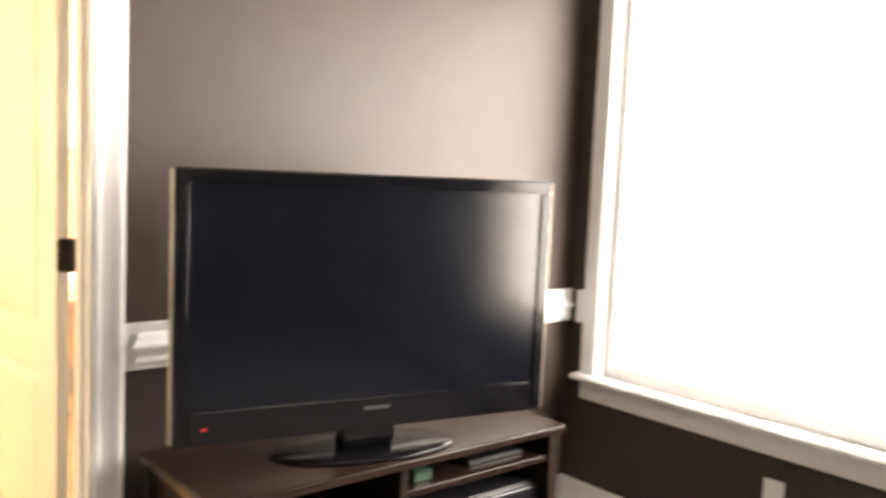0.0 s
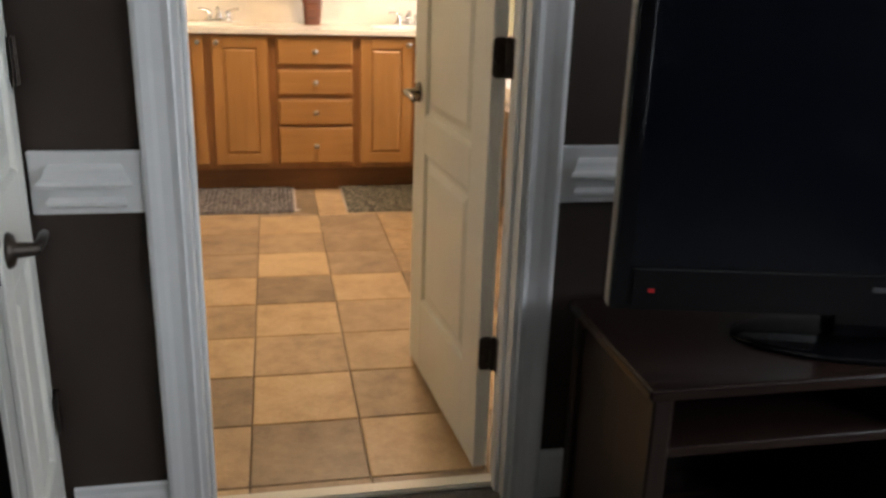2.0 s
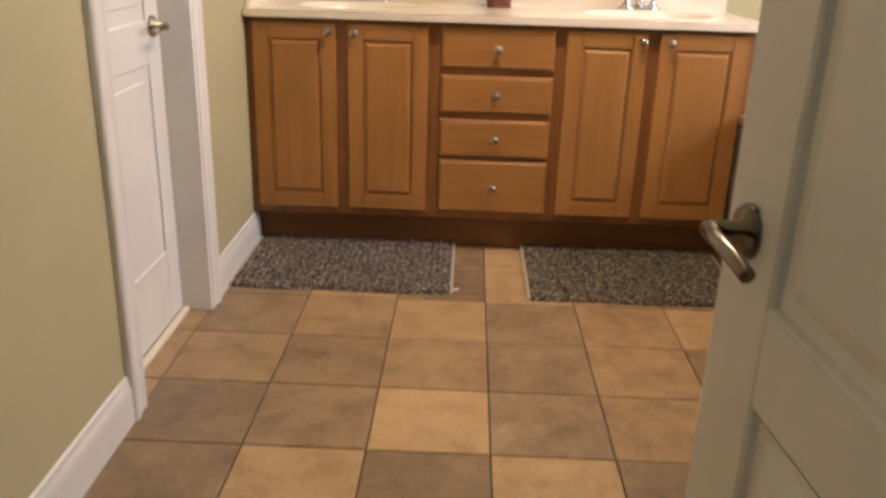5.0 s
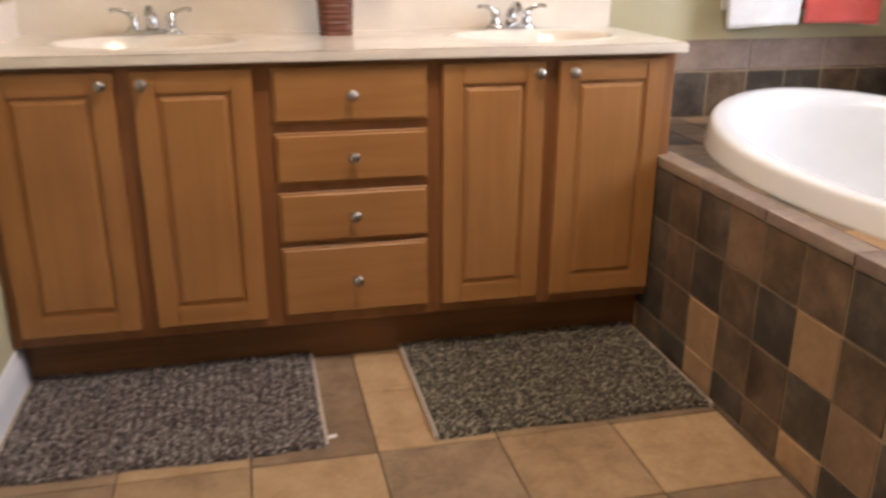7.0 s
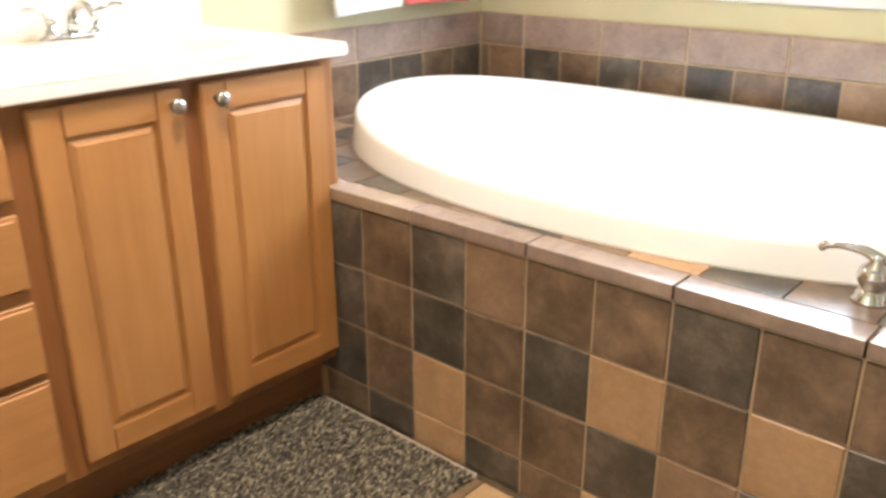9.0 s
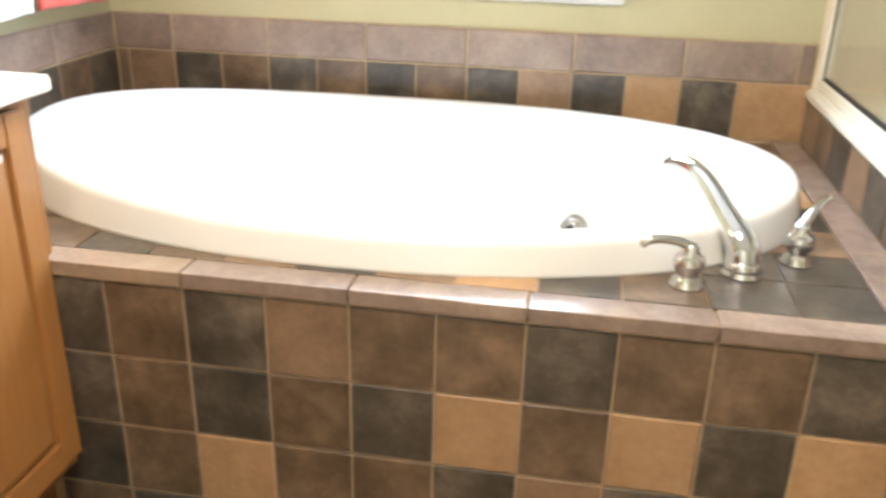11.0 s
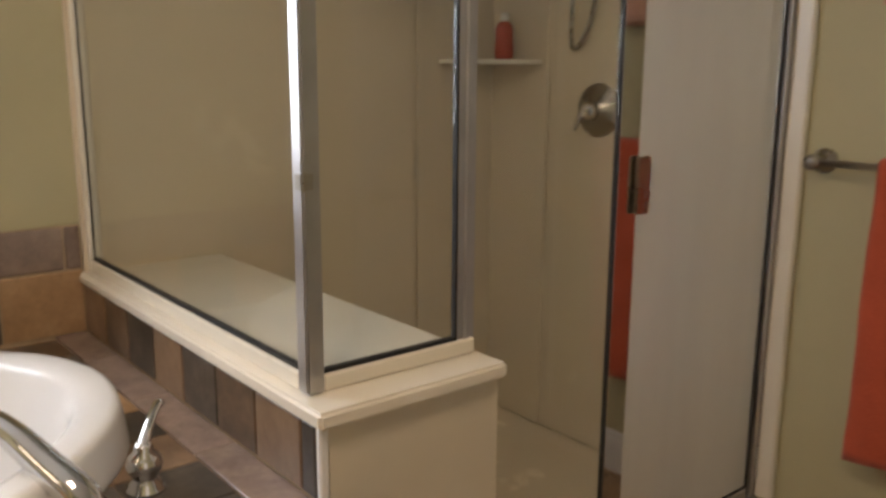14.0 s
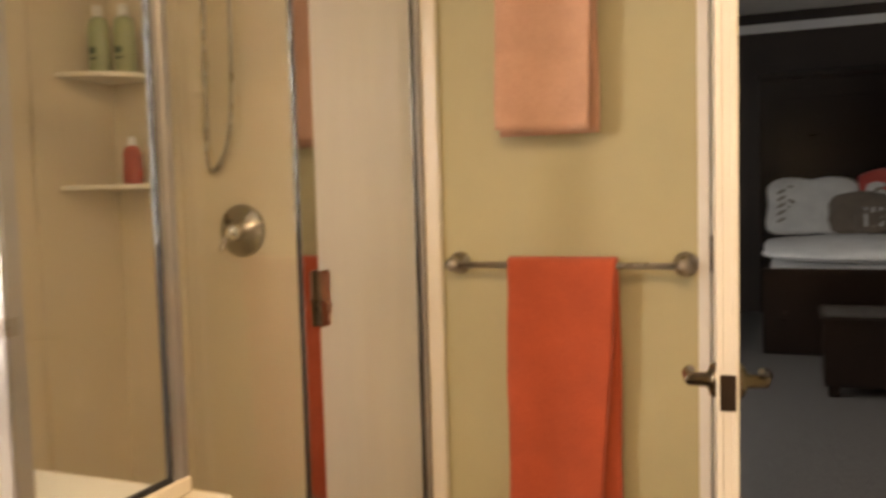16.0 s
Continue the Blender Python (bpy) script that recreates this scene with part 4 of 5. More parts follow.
# ---- rugs ----
def rug(x0, x1, y0, y1, label, seed, material):
    r = thing("bath_rug", label, "rug", ((x0 + x1) / 2, (y0 + y1) / 2, 0), group="rugs before the vanity")
    rr = random.Random(seed)
    bm = bmesh.new()
    nx, ny = int((x1 - x0) / 0.0065), int((y1 - y0) / 0.0065)
    rows = []
    for j in range(ny + 1):
        row = []
        for i in range(nx + 1):
            e = min(i, nx - i, j, ny - j)
            x = x0 + (x1 - x0) * i / nx + rr.uniform(-0.002, 0.002)
            y = y0 + (y1 - y0) * j / ny + rr.uniform(-0.002, 0.002) + 0.004 * math.sin(i * 0.11 + seed)
            z = 0.002 if e == 0 else 0.008 + 0.004 * min(e, 2) + rr.uniform(-0.004, 0.005) + 0.0035 * math.sin(x * 2 * math.pi / 0.024)
            row.append(bm.verts.new((x, y, z)))
        rows.append(row)
    for j in range(ny):
        for i in range(nx):
            bm.faces.new((rows[j][i], rows[j][i + 1], rows[j + 1][i + 1], rows[j + 1][i]))
    part("loop_surface", bm, material, r, "flecked brown and cream loop pile")
    for x in (x0, x1):
        part("binding", tube([(x, y0 + 0.004 * math.sin(seed), 0.008), (x, (y0 + y1) / 2, 0.009), (x, y1, 0.008)], 0.006, 8), "rug_edge", r, "pale bound edge")
    return r


first_rug = rug(-0.135, 0.632, 6.44, 6.965, "flecked brown and cream woven bath rug before the vanity", 2, "rug")
rug(0.900, 1.645, 6.422, 6.965, "flecked olive-brown woven bath rug beside the tub", 4, "rug_olive")

part("care_tag", moved(boxes((0, 0, 0, 0.026, 0.016, 0.0015), bevel=0.0005), Matrix.Translation((0.634, 6.475, 0.004)) @ Matrix.Rotation(-0.15, 4, "Y")), "white_cloth", first_rug, "small cream care tag")

# ---- tub ----
TUBC, TA, TB = (2.275, 6.372), 0.523, 0.888
Q, YJ = 0.1525, 6.012               # small tile's pitch, one joint of the front
deck = structure("wall_tub_deck", boxes((TF + 0.0025, DEND + 0.002, -0.004, TF + 0.05, YB, 0.545), (TF + 0.05, DEND + 0.002, 0.0, XR, DEND + 0.03, 0.55)), "tub_grout", "tub surround faced with slate-look tiles in tan, brown and charcoal")


def holed(x0, y0, x1, y1, z0, z1, step, a, b):
    """A slab with the tub's oval cut out of it, in small cells."""
    bm = bmesh.new()
    nx, ny = max(1, round((x1 - x0) / step)), max(1, round((y1 - y0) / step))
    grid = {}

    def vert(i, j, k):
        if (i, j, k) not in grid:
            grid[i, j, k] = bm.verts.new((x0 + (x1 - x0) * i / nx, y0 + (y1 - y0) * j / ny, (z0, z1)[k]))
        return grid[i, j, k]
    cells = {(i, j) for i in range(nx) for j in range(ny) if math.hypot((x0 + (x1 - x0) * (i + 0.5) / nx - TUBC[0]) / a, (y0 + (y1 - y0) * (j + 0.5) / ny - TUBC[1]) / b) > 1}
    for i, j in cells:
        bm.faces.new([vert(*c, 1) for c in ((i, j), (i + 1, j), (i + 1, j + 1), (i, j + 1))])
        for di, dj, c0, c1 in ((0, -1, (i, j), (i + 1, j)), (1, 0, (i + 1, j), (i + 1, j + 1)), (0, 1, (i + 1, j + 1), (i, j + 1)), (-1, 0, (i, j + 1), (i, j))):
            if (i + di, j + dj) not in cells:
                bm.faces.new((vert(*c0, 0), vert(*c1, 0), vert(*c1, 1), vert(*c0, 1)))
    return bm if cells else None


part("deck_bed", holed(TF + 0.01, DEND + 0.003, XR, YB, 0.55, DECK - 0.006, 0.03, TA - 0.05, TB - 0.05), "tub_grout", deck)

tub = thing("bathtub", "glossy white oval drop-in bathtub set in a tiled deck", "bathtub", (TUBC[0], TUBC[1], DECK))


def oval(profile, segs=72):
    """Rings of an oval: (inset from the rim, height)."""
    def lift(z, s, c):
        return DECK + (z - DECK) * (0.8 + (0.42 if s > 0 else 0.08) * s * s + 0.17 * min(0.0, c)) if z > DECK else z

    def soft(c):
        return math.copysign(abs(c) ** 0.93, c)
    bm = bmesh.new()
    loops = []
    for inset, z in profile:
        loops.append([bm.verts.new((TUBC[0] + (TA - inset) * soft(math.cos(2 * math.pi * i / segs)), TUBC[1] + (TB - inset) * soft(math.sin(2 * math.pi * i / segs)), lift(z, math.sin(2 * math.pi * i / segs), math.cos(2 * math.pi * i / segs)))) for i in range(segs)])
    for a, b in zip(loops, loops[1:]):
        for i in range(segs):
            bm.faces.new((a[i], a[(i + 1) % segs], b[(i + 1) % segs], b[i]))
    bm.faces.new(loops[-1])
    bmesh.ops.recalc_face_normals(bm, faces=bm.faces[:])
    return bm


part("shell", oval([(-0.008, DECK - 0.002), (-0.010, DECK + 0.004), (-0.009, DECK + 0.010), (-0.004, DECK + 0.055), (0.0, DECK + 0.080), (0.002, DECK + 0.091), (0.008, DECK + 0.099), (0.018, DECK + 0.103), (0.048, DECK + 0.102), (0.066, DECK + 0.096), (0.078, DECK + 0.082), (0.088, DECK + 0.05), (0.105, DECK - 0.04), (0.125, DECK - 0.13), (0.142, DECK - 0.19), (0.16, DECK - 0.26), (0.20, DECK - 0.34), (0.26, DECK - 0.372), (0.34, DECK - 0.382), (0.45, DECK - 0.385)]), "acrylic", tub, "", True)
for x, y, z, turn in ((2.545, 5.958, 0.378, -0.33),):
    m = Matrix.Translation((x, y, z)) @ Matrix.Rotation(turn, 4, "Z") @ Matrix.Rotation(-0.25, 4, "Y") @ Matrix.Diagonal((-1, 1, 1, 1))
    j = part("jet", moved(lathe([(0.034, -0.03), (0.034, 0.004), (0.029, 0.009), (0.022, 0.009), (0.019, 0.003), (0.004, 0.002)], 24, axis="x"), m), "nickel", tub, "brushed metal water jet", True)
    part("nozzle", moved(lathe([(0.012, 0.0), (0.012, 0.006), (0.007, 0.008), (0.006, 0.004), (0.001, 0.004)], 16, axis="x"), m), "gasket", j, "dark nozzle")

sx, sy = 1.883, 5.643
tap = thing("tub_faucet", "polished chrome roman tub filler with an arched spout", "faucet", (sx, sy, DECK))
pts = [(sx, sy, DECK + 0.012), (sx + 0.004, sy + 0.002, DECK + 0.036), (sx + 0.022, sy + 0.012, DECK + 0.060), (sx + 0.062, sy + 0.036, DECK + 0.090), (sx + 0.108, sy + 0.063, DECK + 0.124),
       (sx + 0.150, sy + 0.088, DECK + 0.143), (sx + 0.188, sy + 0.110, DECK + 0.144), (sx + 0.216, sy + 0.127, DECK + 0.132), (sx + 0.228, sy + 0.134, DECK + 0.120)]
part("spout", tube(pts, [0.030, 0.030, 0.028, 0.0245, 0.0215, 0.0195, 0.018, 0.0165, 0.011], 18, 8), "chrome", tap, "", True)
part("collar", lathe([(0.038, DECK), (0.038, DECK + 0.005), (0.033, DECK + 0.009), (0.034, DECK + 0.014), (0.031, DECK + 0.026), (0.024, DECK + 0.032)], 28, centre=(sx, sy, 0)), "chrome", tap, "", True)


def tub_handle(hx, hy, a, rise):
    """An urn-shaped lever handle; the lever points along the angle a and climbs by rise."""
    body = [(0.031, 0.0), (0.031, 0.005), (0.026, 0.009), (0.026, 0.013), (0.019, 0.018), (0.018, 0.023), (0.026, 0.034), (0.0285, 0.045), (0.024, 0.057), (0.014, 0.066), (0.015, 0.071), (0.011, 0.078), (0.004, 0.081)]
    arm = [(0.0, 0.072), (0.022, 0.082 + rise * 0.3), (0.050, 0.086 + rise * 0.7), (0.074, 0.084 + rise), (0.086, 0.074 + rise * 1.2)]
    h = part("handle", lathe([(r, DECK + z) for r, z in body], 24, centre=(hx, hy, 0)), "chrome", tap, "", True)
    part("lever", tube([(hx + d * math.cos(a), hy + d * math.sin(a), DECK + z) for d, z in arm], [0.010, 0.0085, 0.0075, 0.0085, 0.0065], 12), "chrome", h, "", True)


tub_handle(1.811, 5.747, 1.75, 0.0)
tub_handle(1.960, 5.535, -0.7, 0.028)

# ---- shower ----
structure("wall_knee", boxes((KX + 0.001, KY0, 0, XR, KY1 - 0.008, KZ)), "panel", "low cream wall between tub and shower")
solo("knee_wall_cap", boxes((KX - 0.018, KY0 - 0.008, KZ, XR, KY1 + 0.012, KZ + 0.028), bevel=0.006, seg=3), "cap", "cream solid-surface cap on the low shower wall", "wall cap", (2.3, 5.16, KZ))
structure("trim_knee_corner", boxes((KX - 0.004, KY1 - 0.012, DECK, KX + 0.01, KY1 + 0.004, KZ), bevel=0.003), "white", "white corner bead")
structure("wall_shower_south", boxes((GX + 0.05, W1, 0.05, XR - 0.012, W1 + 0.012, 2.1)), "surround", "cream moulded shower surround")
structure("wall_shower_east", boxes((XR - 0.012, W1, 0.05, XR, KY1 - 0.002, 2.1)), "surround", "cream moulded shower surround")
structure("wall_shower_bench_face", boxes((GX + 0.03, KY0 - 0.010, 0.05, XR - 0.012, KY0 - 0.0005, KZ)), "surround", "cream moulded panel under the shower ledge")
pil = structure("trim_shower_column", boxes((2.60, W1 + 0.012, 0.05, 2.635, W1 + 0.022, 2.1), (XR - 0.022, 4.28, 0.05, XR - 0.012, 4.31, 2.1), bevel=0.006, seg=2), "surround", "raised ribs of the shower surround")
pan = thing("shower_tray", "cream shower tray with a raised curb and a round drain", "shower tray", (2.3, 4.47, 0))
part("pan", boxes((GX - 0.05, W1 + 0.001, -0.004, XR - 0.012, KY0 - 0.010, 0.045), bevel=0.008, seg=2), "surround", pan)
part("curb", boxes((GX - 0.065, W1 + 0.001, -0.004, GX + 0.05, KY0 - 0.001, 0.095), bevel=0.014, seg=3), "cap", pan)
part("drain", lathe([(0.055, 0.045), (0.055, 0.049), (0.045, 0.050), (0.043, 0.047), (0.01, 0.047)], 28, centre=(2.262, 4.565, 0)), "nickel", pan, "round metal drain grate", True)

enc = thing("shower_enclosure", "bright aluminium framed glass shower enclosure with a hinged door", "shower screen", (GX, 4.65, 0.1))
GT, GB = 1.92, KZ + 0.028


def pane(name, span, material="glass"):
    p = part(name, boxes(span), material, enc)
    p.visible_shadow = False
    return p


GY, CLIPZ = 5.318, 1.045
pane("long_panel", (GX + 0.012, GY - 0.003, GB + 0.03, XR - 0.03, GY + 0.003, GT))
pane("return_panel", (GX - 0.003, 5.033, GB + 0.03, GX + 0.003, GY - 0.014, GT))
pane("fixed_panel", (GX - 0.003, 4.6125, 0.13, GX + 0.003, 4.984, GT))
part("corner_post", boxes((GX - 0.016, GY - 0.016, GB, GX + 0.016, GY + 0.016, GT + 0.02), bevel=0.004, seg=2), "alu", enc)
part("clip", boxes((GX - 0.0185, GY - 0.004, CLIPZ, GX + 0.004, GY + 0.0185, CLIPZ + 0.03), bevel=0.003, seg=2), "nickel", enc, "small dull metal clip")
part("bottom_channel", boxes((GX + 0.016, GY - 0.013, GB, XR - 0.002, GY + 0.013, GB + 0.030), bevel=0.003), "cap", enc, "cream bottom channel")
part("bottom_channel", boxes((GX - 0.013, 4.99, GB, GX + 0.013, GY - 0.016, GB + 0.028), bevel=0.003), "cap", enc, "cream bottom channel")
part("gasket", boxes((GX + 0.018, GY - 0.005, GB + 0.030, XR - 0.03, GY + 0.006, GB + 0.037)), "gasket", enc, "black rubber gasket")
part("gasket", boxes((GX - 0.006, 5.033, GB + 0.028, GX + 0.005, GY - 0.017, GB + 0.035)), "gasket", enc, "black rubber gasket")
part("gasket", boxes((GX - 0.0053, 5.0262, GB + 0.026, GX + 0.0053, 5.0315, GT)), "gasket", enc, "black rubber gasket")
part("gasket", boxes((GX - 0.0043, 4.6042, 0.122, GX + 0.0043, 4.611, GT)), "gasket", enc, "black rubber gasket")
part("gasket", boxes((GX - 0.006, 4.614, 0.122, GX + 0.006, 4.984, 0.130)), "gasket", enc, "black rubber gasket")
part("gasket", boxes((XR - 0.036, GY + 0.003, GB + 0.02, XR - 0.03, GY + 0.006, GT)), "gasket", enc, "black rubber gasket")
part("wall_channel", boxes((XR - 0.03, GY - 0.016, GB, XR - 0.012, GY + 0.016, GT), bevel=0.003), "cap", enc, "cream wall channel")
part("middle_post", joined(boxes((GX - 0.005, 4.986, GB, GX + 0.005, 5.026, GT), bevel=0.0015), boxes((GX - 0.009, 5.000, GB, GX - 0.004, 5.012, GT), bevel=0.002)), "alu", enc)
part("top_rail", boxes((GX - 0.016, W1 + 0.002, GT, GX + 0.016, GY - 0.016, GT + 0.04), (GX + 0.016, GY - 0.016, GT, XR - 0.012, GY + 0.016, GT + 0.04), bevel=0.004), "alu", enc)
part("sill_rail", boxes((GX - 0.016, W1 + 0.002, 0.095, GX + 0.016, 4.984, 0.122), bevel=0.003), "alu", enc)
part("wall_trim", boxes((GX - 0.062, W1 + 0.001, 0.12, GX + 0.016, W1 + 0.020, GT), bevel=0.004, seg=2), "cap", enc, "cream trim strip against the wall")
part("hinge_jamb", boxes((GX - 0.016, W1 + 0.022, 0.122, GX + 0.012, W1 + 0.040, GT), bevel=0.003), "alu", enc)
part("gasket", boxes((GX - 0.017, W1 + 0.020, 0.122, GX + 0.012, W1 + 0.0225, GT)), "gasket", enc, "black rubber gasket")
sdoor = part("shower_door", boxes((GX - 0.002, W1 + 0.05, 0.14, GX + 0.002, 4.545, GT - 0.02)), "hazy", enc, "milky glass shower door")
sdoor.visible_shadow = False
part("stile", boxes((GX - 0.004, 4.54, 0.125, GX + 0.004, 4.604, GT - 0.004), bevel=0.0015), "stile_chrome", sdoor, "wide polished door stile")
part("bottom_rail", boxes((GX - 0.010, W1 + 0.045, 0.118, GX + 0.010, 4.54, 0.145), bevel=0.003), "alu", sdoor)
part("door_gasket", boxes((GX - 0.006, W1 + 0.043, 0.145, GX - 0.002, W1 + 0.050, GT - 0.004), (GX - 0.006, W1 + 0.05, 0.145, GX - 0.002, 4.54, 0.151)), "gasket", sdoor, "black rubber gasket")
part("pull", boxes((GX - 0.018, 4.514, 0.934, GX - 0.007, 4.556, 1.054), (GX - 0.008, 4.525, 0.96, GX - 0.003, 4.545, 1.03), bevel=0.0025, seg=2), "nickel", sdoor, "small metal door pull")

valve = thing("shower_valve", "brushed nickel round shower valve with a lever", "shower valve", (2.398, W1 + 0.012, 1.113))
part("plate", moved(lathe([(0.08, 0.0), (0.08, 0.004), (0.071, 0.012), (0.036, 0.016), (0.032, 0.03)], 36, axis="y"), Matrix.Translation((2.398, W1 + 0.012, 1.113))), "nickel", valve, "", True)
part("lever", joined(moved(lathe([(0.030, 0.0), (0.026, 0.03), (0.016, 0.045), (0.004, 0.048)], 24, axis="y"), Matrix.Translation((2.398, W1 + 0.035, 1.113))),
                     tube([(2.398, W1 + 0.068, 1.11), (2.418, W1 + 0.078, 1.085), (2.431, W1 + 0.080, 1.055)], [0.010, 0.008, 0.007])), "chrome", valve, "", True)
hose = thing("hand_shower", "ribbed metal hand-shower hose hanging in a loop", "shower hose", (2.43, W1 + 0.02, 1.29))
hp = [(2.385, W1 + 0.05, 1.93), (2.384, W1 + 0.05, 1.78), (2.392, W1 + 0.045, 1.55), (2.412, W1 + 0.04, 1.40), (2.452, W1 + 0.038, 1.315), (2.484, W1 + 0.038, 1.295), (2.494, W1 + 0.04, 1.34), (2.486, W1 + 0.045, 1.55), (2.478, W1 + 0.05, 1.78), (2.47, W1 + 0.05, 1.95)]
part("hose", tube(hp, 0.0072, 10, 8), "nickel", hose, "", True)
part("bracket", boxes((2.36, W1 + 0.012, 1.90, 2.50, W1 + 0.06, 1.96), bevel=0.01, seg=2), "nickel", hose)


def corner_shelf(z):
    bm = bmesh.new()
    pts = [(XR - 0.013, W1 + 0.013)] + [(XR - 0.013 - 0.235 * math.sin(a), W1 + 0.013 + 0.235 * math.cos(a)) for a in [math.pi / 2 * k / 14 for k in range(15)]]
    lo, hi = ([bm.verts.new((x, y, zz)) for x, y in pts] for zz in (z - 0.014, z))
    for i in range(len(pts)):
        j = (i + 1) % len(pts)
        bm.faces.new((lo[i], lo[j], hi[j], hi[i]))
    bm.faces.new(hi), bm.faces.new(lo)
    bmesh.ops.recalc_face_normals(bm, faces=bm.faces[:])
    bmesh.ops.bevel(bm, geom=bm.edges[:], offset=0.003, segments=2, affect="EDGES", clamp_overlap=True)
    return solo("corner_shelf", bm, "cap", "cream rounded shelf in the shower corner", "shelf", (XR - 0.1, W1 + 0.1, z - 0.014), "shower corner shelves")


corner_shelf(1.262)
corner_shelf(1.592)
soap = thing("soap_bottle", "small red soap bottle with a clear cap on the shower shelf", "bottle", (2.735, 4.055, 1.262))
part("body", lathe([(0.026, 1.2625), (0.030, 1.27), (0.031, 1.30), (0.027, 1.335), (0.030, 1.355), (0.02, 1.375), (0.012, 1.38)], 20, centre=(2.735, 4.055, 0)), "soap_red", soap, "", True)
part("cap", lathe([(0.013, 1.38), (0.014, 1.385), (0.013, 1.405), (0.005, 1.408)], 16, centre=(2.735, 4.055, 0)), "white_plastic", soap, "pale cap", True)
for bx, by in ((2.80, 4.10), (2.725, 4.075)):
    b = thing("shampoo_bottle", "pale green shampoo bottle with a dark print on the shower shelf", "bottle", (bx, by, 1.592), group="shampoo bottles")
    part("body", lathe([(0.034, 1.5925), (0.037, 1.60), (0.037, 1.73), (0.030, 1.755), (0.014, 1.765)], 22, centre=(bx, by, 0), sy=0.75), "bottle_green", b, "", True)
    part("cap", lathe([(0.016, 1.765), (0.016, 1.795), (0.008, 1.80)], 16, centre=(bx, by, 0)), "white_plastic", b, "white cap", True)
    part("print", boxes((bx - 0.018, by + 0.0285, 1.635, bx + 0.012, by + 0.0295, 1.642), (bx - 0.014, by + 0.0285, 1.652, bx + 0.014, by + 0.0295, 1.672), bevel=0.0003), "label_dark", b, "dark printed mark")


# ---- towel bars and towels ----
def towel_bar(x0, x1, y, z, wall, label):
    """A round bar between two posts with rosettes; wall is the wall's face along y."""
    t = thing("towel_bar", label, "towel bar", ((x0 + x1) / 2, wall, z))
    s = 1 if y > wall else -1
    part("bar", tube([(x0, y, z), (x1, y, z)], 0.0085, 14, 0), "nickel", t, "", True)
    for x in (x0, x1):
        part("post", moved(lathe([(0.031, 0.0), (0.031, 0.006), (0.026, 0.014), (0.013, 0.022), (0.012, abs(y - wall) - 0.016), (0.018, abs(y - wall) - 0.006), (0.018, abs(y - wall) + 0.012), (0.006, abs(y - wall) + 0.016)], 22, axis="y"),
                           Matrix.Translation((x, wall, z)) @ Matrix.Diagonal((1, s, 1, 1))), "nickel", t, "", True)
    return t


def towel(x0, x1, y, ztop, front, back, sgn, material, label, seed, flare=0.0, slant=0.0):
    """A folded towel over a bar: a thick sheet that goes down both sides, with soft waves. sgn is the way to the room."""
    rr = random.Random(seed)
    ph = [rr.uniform(0, 6) for _ in range(4)]
    prof = [(sgn * (0.017 + 0.004 * k / 24), ztop - 0.012 - (ztop - 0.012 - front) * k / 24) for k in range(24, -1, -1)]
    prof += [(sgn * 0.013, ztop), (0.0, ztop + 0.006), (-sgn * 0.013, ztop)]
    prof += [(-sgn * 0.016, ztop - 0.012 - (ztop - 0.012 - back) * k / 16) for k in range(17)]
    nx = 26
    bm = bmesh.new()

    def row(off):
        out = []
        for k, (dy, z) in enumerate(prof):
            a = prof[max(k - 1, 0)]
            b = prof[min(k + 1, len(prof) - 1)]
            n = Vector((b[1] - a[1], -(b[0] - a[0])))
            n = n.normalized() if n.length else Vector((1, 0))
            line = []
            depth = (ztop - z) / max(0.05, ztop - front)
            for i in range(nx + 1):
                u = i / nx
                wv = 0.006 * depth * (math.sin(5.5 * u + ph[0]) + 0.6 * math.sin(11 * u + ph[1] + 2 * depth)) + 0.0012 * math.sin(40 * z + 9 * u + ph[2])
                fl = flare * depth
                lean = slant * depth if dy * sgn > 0 else 0.0
                x = x0 - fl + lean + (x1 - x0 + 2 * fl - lean) * u
                x += 0.004 * math.sin(14 * z + ph[3]) * (1 if u > 0.5 else -1) * abs(u - 0.5)
                line.append(bm.verts.new((x, y + dy + off * n.x + wv * (1 if dy * sgn > 0 else 0.3), z + off * n.y - 0.006 * math.sin(3 * u + ph[1]) * (k == 0))))
            out.append(line)
        return out
    th = 0.0055
    a, b = row(th), row(-th)
    for g in (a, b):
        for k in range(len(g) - 1):
            for i in range(nx):
                bm.faces.new((g[k][i], g[k][i + 1], g[k + 1][i + 1], g[k + 1][i]))
    for i in range(nx):
        bm.faces.new((a[0][i], a[0][i + 1], b[0][i + 1], b[0][i])), bm.faces.new((a[-1][i], a[-1][i + 1], b[-1][i + 1], b[-1][i]))
    for k in range(len(prof) - 1):
        bm.faces.new((a[k][0], a[k + 1][0], b[k + 1][0], b[k][0])), bm.faces.new((a[k][nx], a[k + 1][nx], b[k + 1][nx], b[k][nx]))
    bmesh.ops.recalc_face_normals(bm, faces=bm.faces[:])
    t = thing("towel", label, "towel", ((x0 + x1) / 2, y, front))
    part("cloth", bm, material, t, "", True)
    return t


